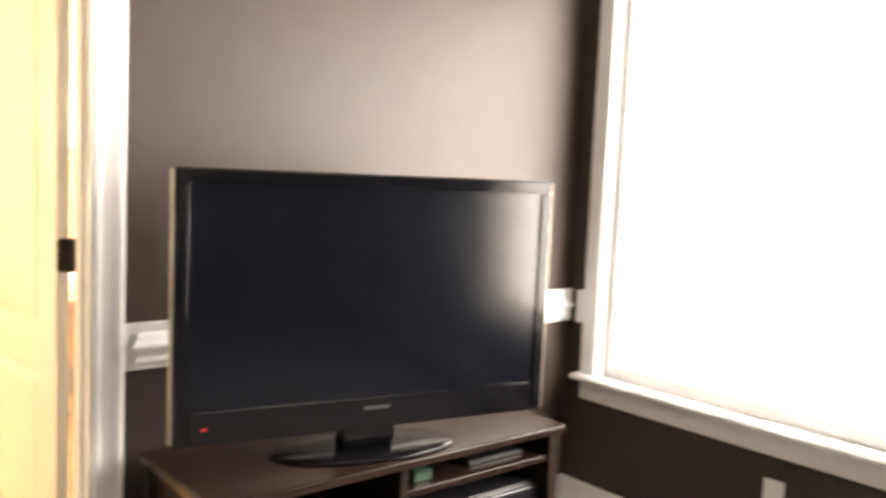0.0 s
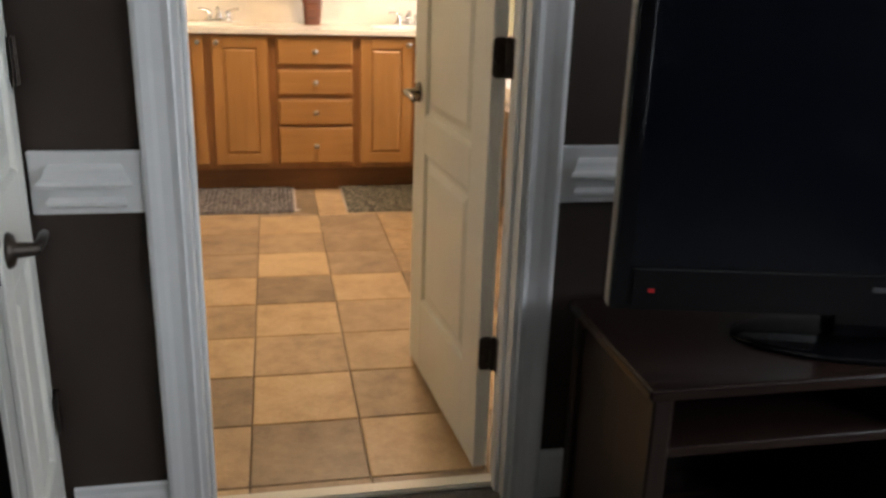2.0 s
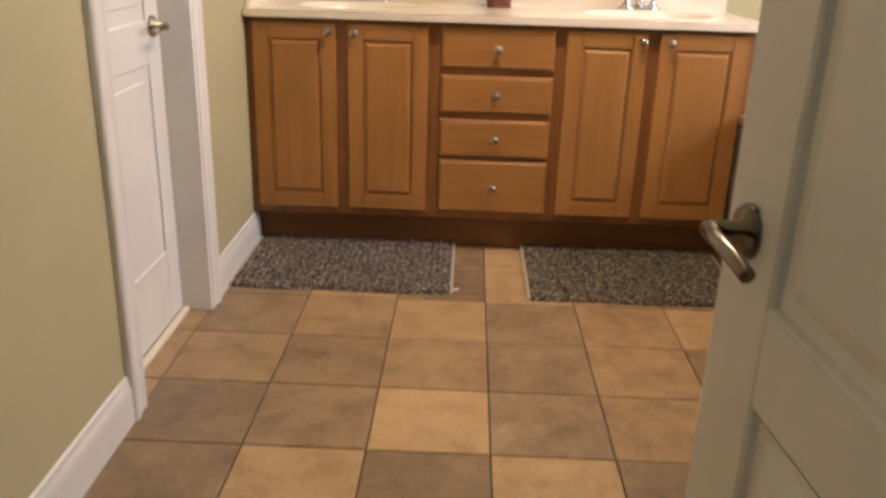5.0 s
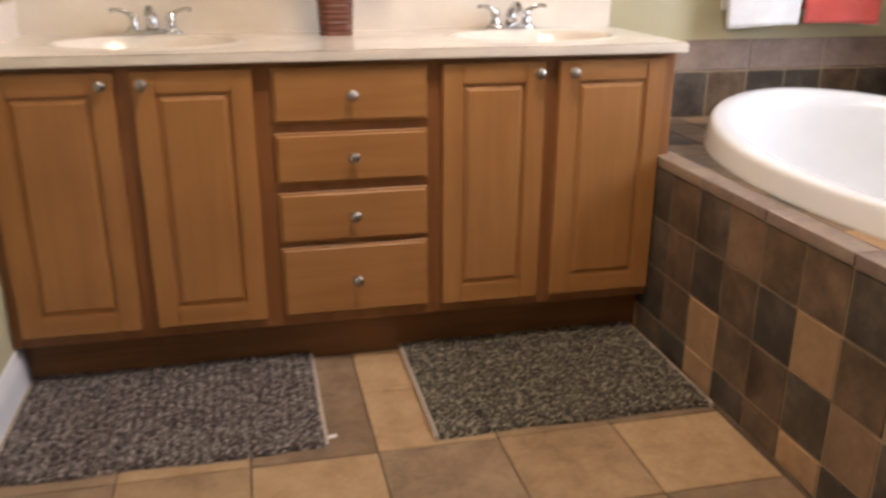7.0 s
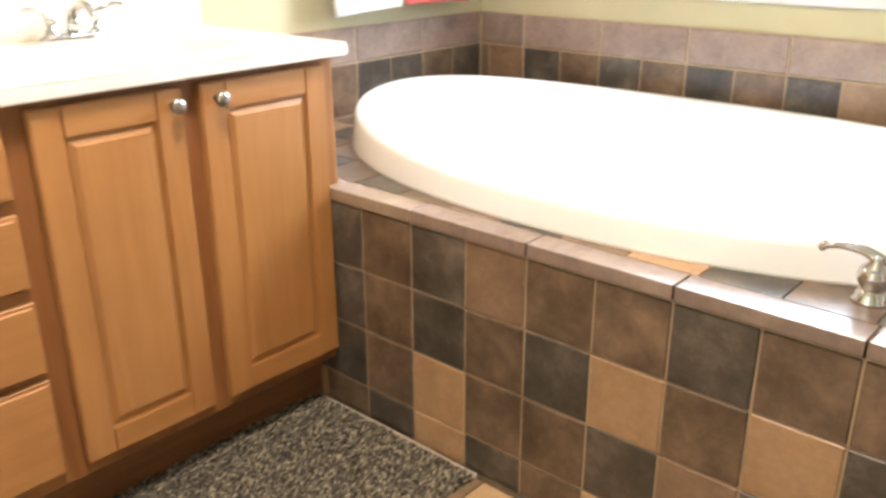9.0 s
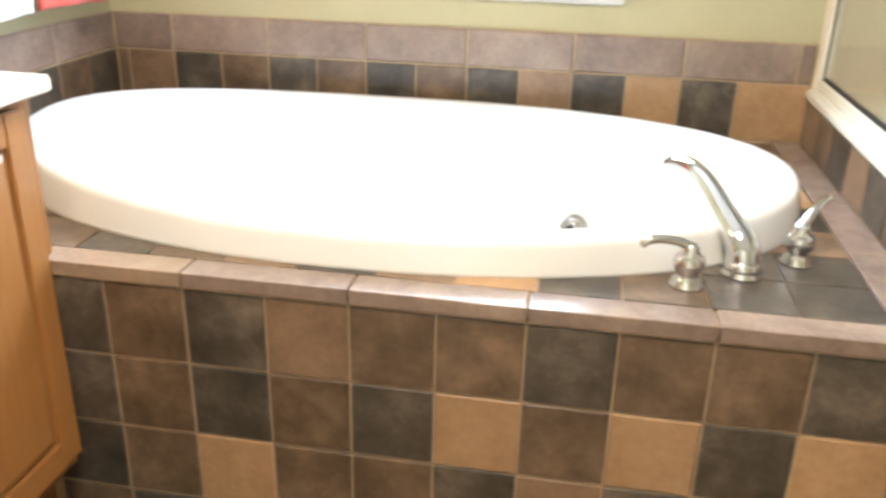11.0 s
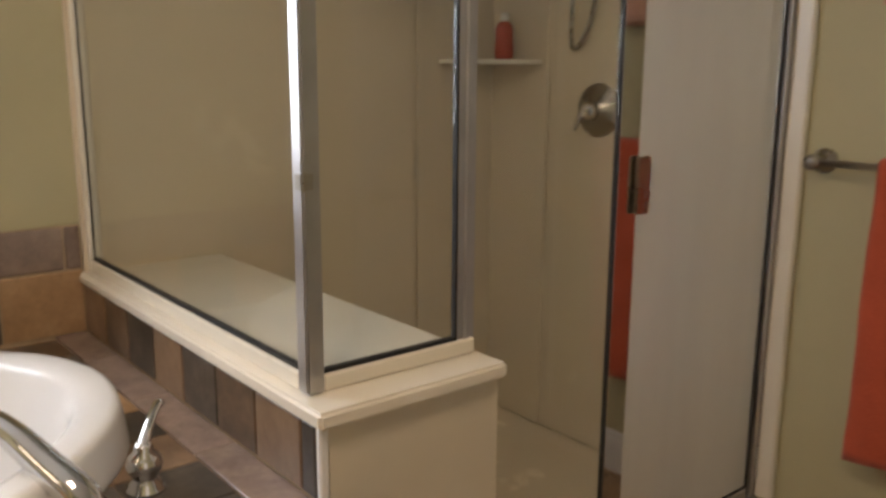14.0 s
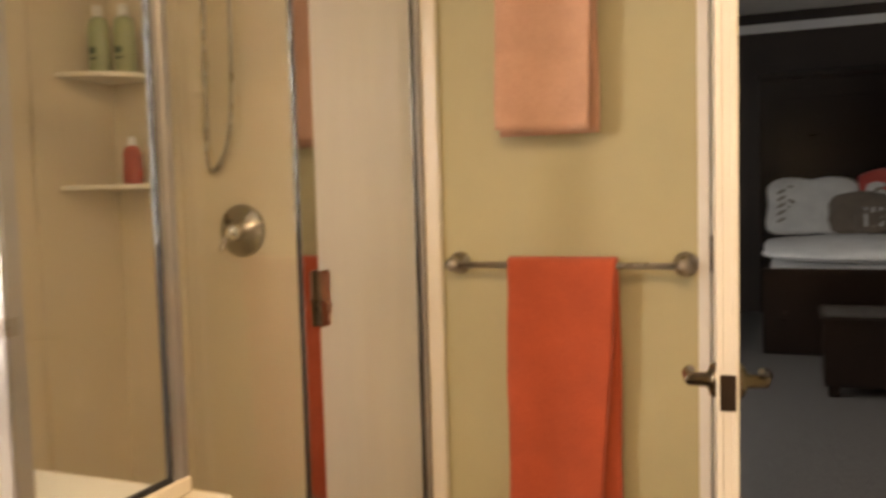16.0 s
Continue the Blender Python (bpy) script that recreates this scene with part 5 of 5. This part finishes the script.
towel_bar(1.112, 1.705, W1 + 0.058, 1.02, W1, "brushed nickel towel bar on the wall beside the shower")
towel(1.268, 1.548, W1 + 0.058, 1.032, 0.335, 0.40, 1, "coral", "coral red bath towel folded over the bar", 3, 0.004, 0.05)
towel_bar(1.112, 1.705, W1 + 0.058, 1.78, W1, "brushed nickel upper towel bar")
towel(1.312, 1.566, W1 + 0.058, 1.79, 1.362, 1.350, 1, "peach", "peach hand towel folded over the upper bar", 7, 0.0, 0.02)
towel_bar(2.02, 2.79, YB - 0.07, 1.35, YB, "brushed nickel towel bar over the end of the tub")
towel(2.105, 2.385, YB - 0.07, 1.36, 0.895, 0.95, -1, "white_cloth", "white towel hanging over the end of the tub", 9)
towel(2.405, 2.70, YB - 0.07, 1.36, 0.90, 0.95, -1, "red_cloth", "red towel hanging over the end of the tub", 12)

# ---- added bathroom ceiling lamp, out of view ----
lamp = thing("added_ceiling_light", "round flush ceiling light, lit warm white, added out of view to light the bathroom", "ceiling light", (1.05, 6.15, HB))
part("rim", lathe([(0.19, HB), (0.19, HB - 0.03), (0.175, HB - 0.035), (0.17, HB - 0.01)], 32, centre=(1.05, 6.15, 0)), "nickel", lamp, "", True)
part("diffuser", lathe([(0.168, HB - 0.012), (0.16, HB - 0.03), (0.11, HB - 0.05), (0.02, HB - 0.058)], 32, centre=(1.05, 6.15, 0)), "fill_diffuser", lamp, "frosted diffuser of the added light", True)

# ---- bedroom: television and stand ----
SX0, SX1, SY0, SY1, SZ = 1.180, 2.338, 3.392, 3.82, 0.54
st = thing("tv_stand", "espresso wooden television stand with open shelves", "tv stand", ((SX0 + SX1) / 2, 3.6, 0))
part("top", boxes((SX0 - 0.012, SY0 - 0.014, SZ - 0.026, SX1 + 0.012, SY1, SZ), bevel=0.006, seg=3), "espresso", st)
for x0 in (SX0 + 0.02, SX1 - 0.044):
    part("side_panel", boxes((x0, SY0 + 0.012, 0, x0 + 0.024, SY1 - 0.01, SZ - 0.026), bevel=0.002), "espresso_v", st)
part("corner_post", boxes((SX0 + 0.004, SY0, 0, SX0 + 0.044, SY0 + 0.03, SZ - 0.026), bevel=0.004), "espresso_v", st)
part("corner_post", boxes((SX1 - 0.044, SY0, 0, SX1 - 0.004, SY0 + 0.03, SZ - 0.026), bevel=0.004), "espresso_v", st)
part("corner_post", boxes((SX0 + 0.004, SY1 - 0.04, 0, SX0 + 0.044, SY1 - 0.01, SZ - 0.026), bevel=0.004), "espresso_v", st)
part("divider", boxes((1.722, SY0 + 0.008, 0.06, 1.746, SY1 - 0.02, SZ - 0.026), bevel=0.002), "espresso_v", st)
part("back_panel", boxes((SX0 + 0.044, SY1 - 0.018, 0.06, SX1 - 0.044, SY1 - 0.012, SZ - 0.026)), "espresso", st)
part("shelf", boxes((SX0 + 0.044, SY0 + 0.01, 0.385, 1.722, SY1 - 0.02, 0.405), bevel=0.002), "espresso", st)
part("shelf", boxes((1.746, SY0 + 0.01, 0.425, SX1 - 0.044, SY1 - 0.02, 0.445), bevel=0.002), "espresso", st)
part("shelf", boxes((1.746, SY0 + 0.01, 0.225, SX1 - 0.044, SY1 - 0.02, 0.245), bevel=0.002), "espresso", st)
part("bottom_shelf", boxes((SX0 + 0.044, SY0 + 0.01, 0.06, SX1 - 0.044, SY1 - 0.02, 0.085), bevel=0.002), "espresso", st)

pl = thing("disc_player", "black and silver disc player on the stand's shelf", "player", (2.08, 3.55, 0.245))
part("case", boxes((1.862, 3.445, 0.251, 2.300, 3.70, 0.355), bevel=0.004), "box_black", pl)
part("front_panel", boxes((1.862, 3.435, 0.255, 2.300, 3.445, 0.352), bevel=0.003), "box_black", pl)
for z in (0.292, 0.335):
    part("trim_bar", boxes((1.868, 3.429, z, 2.294, 3.436, z + 0.008), bevel=0.002), "box_silver", pl, "silver trim")
for x in (1.90, 1.95, 2.16, 2.21, 2.25):
    part("button", boxes((x, 3.430, 0.266, x + 0.03, 3.436, 0.274), bevel=0.002), "box_silver", pl)
for x in (1.90, 2.26):
    part("foot", lathe([(0.014, 0.245), (0.014, 0.251)], 12, centre=(x, 3.47, 0)), "gasket", pl)
solo("disc_case", boxes((1.80, 3.44, 0.445, 1.86, 3.60, 0.475), bevel=0.002), "green_led", "green plastic case on the upper shelf", "case", (1.83, 3.52, 0.445))
solo("disc_box", boxes((2.02, 3.46, 0.445, 2.24, 3.62, 0.462), bevel=0.003), "box_black", "flat black box on the upper shelf", "box", (2.13, 3.54, 0.445))

tvw = math.hypot(2.178 - 1.149, 3.337 - 3.552)
ang = math.degrees(math.atan2(3.337 - 3.552, 2.178 - 1.149))
tv = thing("television", "large black flat-screen television standing askew on the stand", "television", (1.149, 3.552, SZ), ang)
B0, B1 = 0.086, 0.753                      # lower and upper edge over the stand
part("housing", boxes((0.004, 0.012, B0 + 0.004, tvw - 0.004, 0.05, B1 - 0.004), bevel=0.006, seg=2), "tv_black", tv)
part("back_bulge", boxes((0.14, 0.05, B0 + 0.05, tvw - 0.14, 0.10, B1 - 0.10), bevel=0.02, seg=2), "box_black", tv)
bz = 0.036
part("bezel", joined(boxes((0, -0.004, B1 - bz, tvw, 0.012, B1), bevel=0.005, seg=3), boxes((0, -0.004, B0, bz, 0.012, B1 - bz), bevel=0.005, seg=3),
                     boxes((tvw - bz, -0.004, B0, tvw, 0.012, B1 - bz), bevel=0.005, seg=3), boxes((bz, -0.004, B0, tvw - bz, 0.012, B0 + 0.085), bevel=0.005, seg=3)), "tv_black", tv, "glossy black bezel")
part("screen", boxes((bz - 0.002, 0.004, B0 + 0.083, tvw - bz + 0.002, 0.012, B1 - bz + 0.002)), "tv_screen", tv, "dark screen")
for xs in (-0.0035, tvw):
    part("trim_strip", boxes((xs, 0.0, B0 + 0.005, xs + 0.0035, 0.03, B1 - 0.005), bevel=0.001), "tv_edge", tv, "thin champagne edge")
part("badge", boxes((tvw / 2 - 0.036, -0.0055, B0 + 0.050, tvw / 2 + 0.036, -0.004, B0 + 0.060), bevel=0.0006), "box_silver", tv, "small silver badge")
part("standby_light", boxes((0.07, -0.0055, B0 + 0.036, 0.082, -0.004, B0 + 0.044)), "red_led", tv, "red standby light")
part("neck", boxes((tvw / 2 - 0.08, 0.052, 0.010, tvw / 2 + 0.08, 0.10, B0 + 0.08), bevel=0.012, seg=3), "tv_black", tv)
part("foot", moved(lathe([(1.0, 0.0), (1.0, 0.006), (0.94, 0.011), (0.5, 0.015), (0.15, 0.017)], 48, sx=0.265, sy=0.125), Matrix.Translation((tvw / 2 + 0.012, 0.088, 0.0005))), "foot_black", tv, "glossy oval foot", True)

out = thing("wall_outlet", "white wall outlet plate under the window", "outlet", (XR, 2.967, 0.30))
part("plate", boxes((XR - 0.006, 2.932, 0.268, XR, 3.002, 0.383), bevel=0.003, seg=2), "white_plastic", out)
for z in (0.303, 0.348):
    part("socket", boxes((XR - 0.0075, 2.952, z - 0.014, XR - 0.005, 2.982, z + 0.014), bevel=0.001), "white_plastic", out)

# ---- bedroom: bed ----
bed = thing("bed", "dark wooden bed with a tall headboard and white bedding", "bed", (0.1, -1.2, 0))
part("headboard", boxes((-0.98, BY0 + 0.002, 0, 1.10, BY0 + 0.07, 2.12), bevel=0.01, seg=2), "bed_wood", bed)
part("headboard_panel", boxes((-0.84, BY0 + 0.07, 0.75, 0.06, BY0 + 0.085, 1.95), (0.10, BY0 + 0.07, 0.75, 0.96, BY0 + 0.085, 1.95), bevel=0.008, seg=2), "bed_wood", bed)
part("headboard_cornice", boxes((-1.02, BY0 + 0.002, 2.12, 1.13, BY0 + 0.11, 2.20), bevel=0.02, seg=3), "bed_wood", bed)
part("footboard", boxes((-0.93, -0.25, 0, 1.03, -0.20, 0.605), bevel=0.008, seg=2), "bed_wood", bed)
for x in (-0.93, 0.99):
    part("side_rail", boxes((x, BY0 + 0.07, 0.12, x + 0.04, -0.25, 0.42), bevel=0.005), "bed_wood", bed)
part("box_spring", boxes((-0.88, BY0 + 0.09, 0.16, 0.98, -0.26, 0.40), bevel=0.02, seg=2), "white_cloth", bed)


def puffy(sx, sy, sz, seed, power=3.0, n=20, amp=0.012, ears=0.0):
    """A stuffed shape: a rounded box with soft creases."""
    bm = bmesh.new()
    bmesh.ops.create_uvsphere(bm, u_segments=n * 2, v_segments=n, radius=1.0)
    for v in bm.verts:
        d = v.co.normalized()
        k = (abs(d.x) ** power + abs(d.y) ** power + abs(d.z) ** 2.2) ** (-1 / power)
        p = d * k
        w = noise.noise(Vector((p.x * 2.2 + seed, p.y * 2.2, p.z * 2.2 + seed)))
        k = 1.0 + ears * (abs(p.x * p.y) - 0.35)
        v.co = Vector((p.x * sx * k, p.y * sy * k, p.z * sz * (1.0 - ears * 2.0 * abs(p.x * p.y)))) + d * amp * 2 * w
    return bm


part("mattress", moved(puffy(0.94, 1.0, 0.13, 1.0, 8.0, 24, 0.004), Matrix.Translation((0.05, -1.25, 0.53))), "white_cloth", bed, "", True)
solo("comforter", moved(puffy(0.985, 0.93, 0.085, 4.0, 8.0, 28, 0.012), Matrix.Translation((0.05, -1.15, 0.685))), "white_cloth", "thick white comforter spread over the bed", "bedding", (0.05, -1.15, 0.60), "", True)
for x, seed in ((0.66, 1.3), (-0.1, 2.6)):
    p = thing("pillow", "white pillow with a grey printed motif against the headboard", "pillow", (x, -1.95, 0.70), group="white pillows")
    part("case", moved(puffy(0.37, 0.26, 0.10, seed, 5.0, 24, 0.012, 0.12), Matrix.Translation((x, -1.98, 0.985)) @ Matrix.Rotation(radians(-68), 4, "X")), "white_cloth", p, "", True)
    for k in range(10):
        m = Matrix.Translation((x, -1.98, 0.985)) @ Matrix.Rotation(radians(-68), 4, "X") @ Matrix.Translation((0.21 + 0.045 * (-1) ** k, 0.15 - 0.033 * k, 0.070 + 0.012 * math.cos((k - 4.5) / 3.2))) @ Matrix.Rotation(0.55 * (-1) ** k, 4, "Z")
        part("motif", moved(lathe([(0.02, 0.0), (0.9, 0.002), (1.0, 0.003), (0.9, 0.004), (0.02, 0.006)], 12, sx=0.045, sy=0.015), m), "print_grey", p, "grey printed leaf")
solo("cushion", moved(puffy(0.24, 0.2, 0.08, 5.0, 4.0), Matrix.Translation((0.30, -1.72, 0.92)) @ Matrix.Rotation(radians(-60), 4, "X")), "taupe_cloth", "taupe cushion leaning on the pillows", "cushion", (0.30, -1.72, 0.7), "", True)
small = thing("striped_cushion", "small cushion with taupe and white stripes", "cushion", (0.17, -1.55, 0.7))
part("cover", moved(puffy(0.19, 0.12, 0.06, 7.0, 4.0), Matrix.Translation((0.17, -1.53, 0.88)) @ Matrix.Rotation(radians(-60), 4, "X")), "taupe_cloth", small, "", True)
for k in range(5):
    part("stripe", moved(boxes((-0.012, -0.085, 0.0, 0.012, 0.085, 0.004), bevel=0.001), Matrix.Translation((0.17, -1.53, 0.88)) @ Matrix.Rotation(radians(-60), 4, "X") @ Matrix.Translation((-0.11 + 0.055 * k, 0, 0.052))), "white_cloth", small, "white stripe")
solo("red_throw", moved(puffy(0.35, 0.16, 0.08, 9.0, 4.0), Matrix.Translation((-0.05, -2.05, 1.14)) @ Matrix.Rotation(radians(-70), 4, "X")), "red_cloth", "red pillow behind the white pillows", "pillow", (-0.05, -2.05, 0.9), "", True)
bench = thing("bed_bench", "dark wooden storage bench at the foot of the bed", "bench", (0.0, 0.75, 0))
part("chest", boxes((-0.62, 0.55, 0.06, 0.68, 1.0, 0.42), bevel=0.006, seg=2), "bed_wood", bench)
part("lid", boxes((-0.64, 0.53, 0.42, 0.70, 1.02, 0.46), bevel=0.012, seg=3), "bed_wood", bench)
for x in (-0.6, 0.60):
    for y in (0.56, 0.93):
        part("foot", boxes((x, y, 0, x + 0.06, y + 0.06, 0.06), bevel=0.006), "bed_wood", bench)

# ---- tiles ----
P, X0, Y0 = 0.300, 0.75, 6.40
rt = random.Random(11)
i0, i1, j0, j1 = -4, 4, -9, 2
FLOOR = ("MDMDLMDM", "MDLDLMDM", "MDMLDMLM", "DMDMDMDM", "MDDLDMMD", "DDLDLDMD", "DDMLMLDM", "MDLMLDLD", "LMDLMLDM", "MLMDLDML", "DMLMDLMD")
for i in range(i0, i1):
    for j in range(j0, j1):
        xa, xb = max(X0 + i * P, XL) + 0.002, min(X0 + (i + 1) * P, TF + 0.005 if Y0 + j * P > DEND - 0.1 else GX - 0.06) - 0.002
        ya, yb = max(Y0 + j * P, W0 + 0.10) + 0.002, min(Y0 + (j + 1) * P, VF + 0.06) - 0.002
        if xb - xa < 0.02 or yb - ya < 0.02:
            continue
        m = {"L": "ft_light", "M": "ft_mid", "D": "ft_dark"}[FLOOR[1 - j][i + 4]]
        piece("floor_tile", floor, m, (xb - xa, yb - ya, 0.006), (xa, ya, -0.006 + rt.uniform(0, 0.0008)))

for ya, yb in ((CY0, 5.8), (5.8, 6.1), (6.1, CY1)):
    piece("floor_tile", floor, "ft_mid", (0.083, yb - ya - 0.004, 0.006), (XL - 0.084, ya + 0.002, -0.006))

# front of the tub: columns from the vanity to the shower, rows from the top
FRONT = ("DDMDTMMDMMDM", "MDMDMDLMLDLM", "DDMLMMDTDLTM", "LMDLDMLDMLDL")
for r, line in enumerate(FRONT):
    z1 = 0.392 + Q - r * Q
    z0 = max(z1 - Q, 0.0)
    for c, m in enumerate(line):
        yb = min(YJ + (7 - c) * Q, YB)
        ya = max(yb - Q if yb < YB else YJ + (6 - c) * Q, DEND)
        if yb - ya > 0.02:
            piece("tile", deck, m, (0.009, yb - ya - 0.004, z1 - z0 - 0.004), (TF - 0.001 + rt.uniform(0, 0.0008), ya + 0.002, z0 + 0.002))
# bullnose along the front edge, the end of the deck, and the strip along the knee wall
joints = [YB] + [YJ + 2 * Q * k for k in range(4, -3, -1)] + [DEND]
for k, (y, ya) in enumerate(zip(joints, joints[1:])):
    m = "E" if k in (2, 7) else "P"
    piece("edge_tile", deck, m, (0.066, y - ya - 0.004, 0.028), (TF - 0.004, ya + 0.002, DECK - 0.027), 0.0014)
x = TF + 0.066
while x < XR - 0.02:
    xb = min(x + 2 * Q, XR)
    piece("edge_tile", deck, "P", (xb - x - 0.004, 0.076, 0.012), (x + 0.002, KY1 + 0.003, DECK - 0.0112), 0.0015)
    x = xb
# tiles of the deck, with the tub's oval left out
DKM = "DMTDLMDDTMDM"
CORNER = {(0, 1): "D", (0, 2): "D", (1, 1): "D", (1, 2): "D", (2, 1): "T", (3, 1): "D", (4, 1): "L", (5, 1): "T", (0, 3): "M", (0, 4): "D", (0, 5): "L", (0, 6): "T", (0, 7): "D", (0, 8): "T", (0, 9): "M"}
for a in range(8):
    for b in range(15):
        xa, ya = TF + 0.066 + a * 0.139, 5.429 + (b - 1) * 0.1435
        xb, yb = min(xa + 0.139, XR - 0.012) - 0.004, min(ya + 0.1435, YB - 0.012) - 0.004
        ya = max(ya, KY1 + 0.082)
        if xb - xa < 0.02 or yb - ya < 0.02:
            continue
        m = DKM[(a * 5 + b * 7 + a * b) % 12] if (a, b) not in CORNER else CORNER[a, b]
        bm = holed(xa, ya, xb, yb, DECK - 0.01, DECK, 0.0125, TA - 0.045, TB - 0.045)
        if bm:
            part("deck_tile", bm, m, deck)
# splash tiles: squares below, long ones above
east = structure("wall_tub_splash_east", boxes((XR - 0.009, KY1 + 0.001, DECK - 0.02, XR - 0.001, YB, 0.848)), "tub_grout", "two courses of slate-look tile over the tub")
BACK = "MTDMDMDMDTDLDLD"
ys = [YB - 0.013, 7.369] + [7.217 - Q * k for k in range(12)] + [KY1 + 0.002]
for c in range(len(ys) - 1):
    piece("tile", east, BACK[c % 15], (0.008, ys[c] - ys[c + 1] - 0.004, 0.158), (XR - 0.011, ys[c + 1] + 0.002, DECK + 0.002))
y, k = YB - 0.013, 0
for yb in [7.217 - 2 * Q * k for k in range(7)] + [KY1 + 0.002]:
    if y - yb > 0.02:
        piece("trim_tile", east, "P", (0.009, y - yb - 0.004, 0.107), (XR - 0.012, yb + 0.002, 0.739), 0.004)
    y = yb
north = structure("wall_tub_splash_north", boxes((1.72, YB - 0.009, DECK - 0.02, XR - 0.009, YB - 0.001, 0.848)), "tub_grout", "two courses of slate-look tile over the tub")
NB = "DMDDMDMD"
x, k = XR - 0.012, 0
while x > 1.75:
    xa = max(x - Q, 1.722)
    piece("tile", north, NB[k % 8], (x - xa - 0.004, 0.008, 0.158), (xa + 0.002, YB - 0.011, DECK + 0.002))
    x, k = xa, k + 1
x = XR - 0.013
while x > 1.75:
    xa = max(x - 2 * Q, 1.722)
    piece("trim_tile", north, "P", (x - xa - 0.004, 0.009, 0.107), (xa + 0.002, YB - 0.012, 0.739), 0.004)
    x = xa
knee = structure("wall_knee_tiles", boxes((KX + 0.012, KY1 - 0.008, DECK - 0.02, XR - 0.012, KY1 - 0.003, KZ)), "tub_grout", "slate-look tiles under the shower cap")
x, k = XR - 0.012, 0
KN = "TMDTDMTD"
while x > KX + 0.03:
    xa = max(x - Q, KX + 0.012)
    piece("tile", knee, KN[k % 8], (x - xa - 0.004, 0.008, KZ - DECK - 0.006), (xa + 0.002, KY1 - 0.0045, DECK + 0.003))
    x, k = xa, k + 1
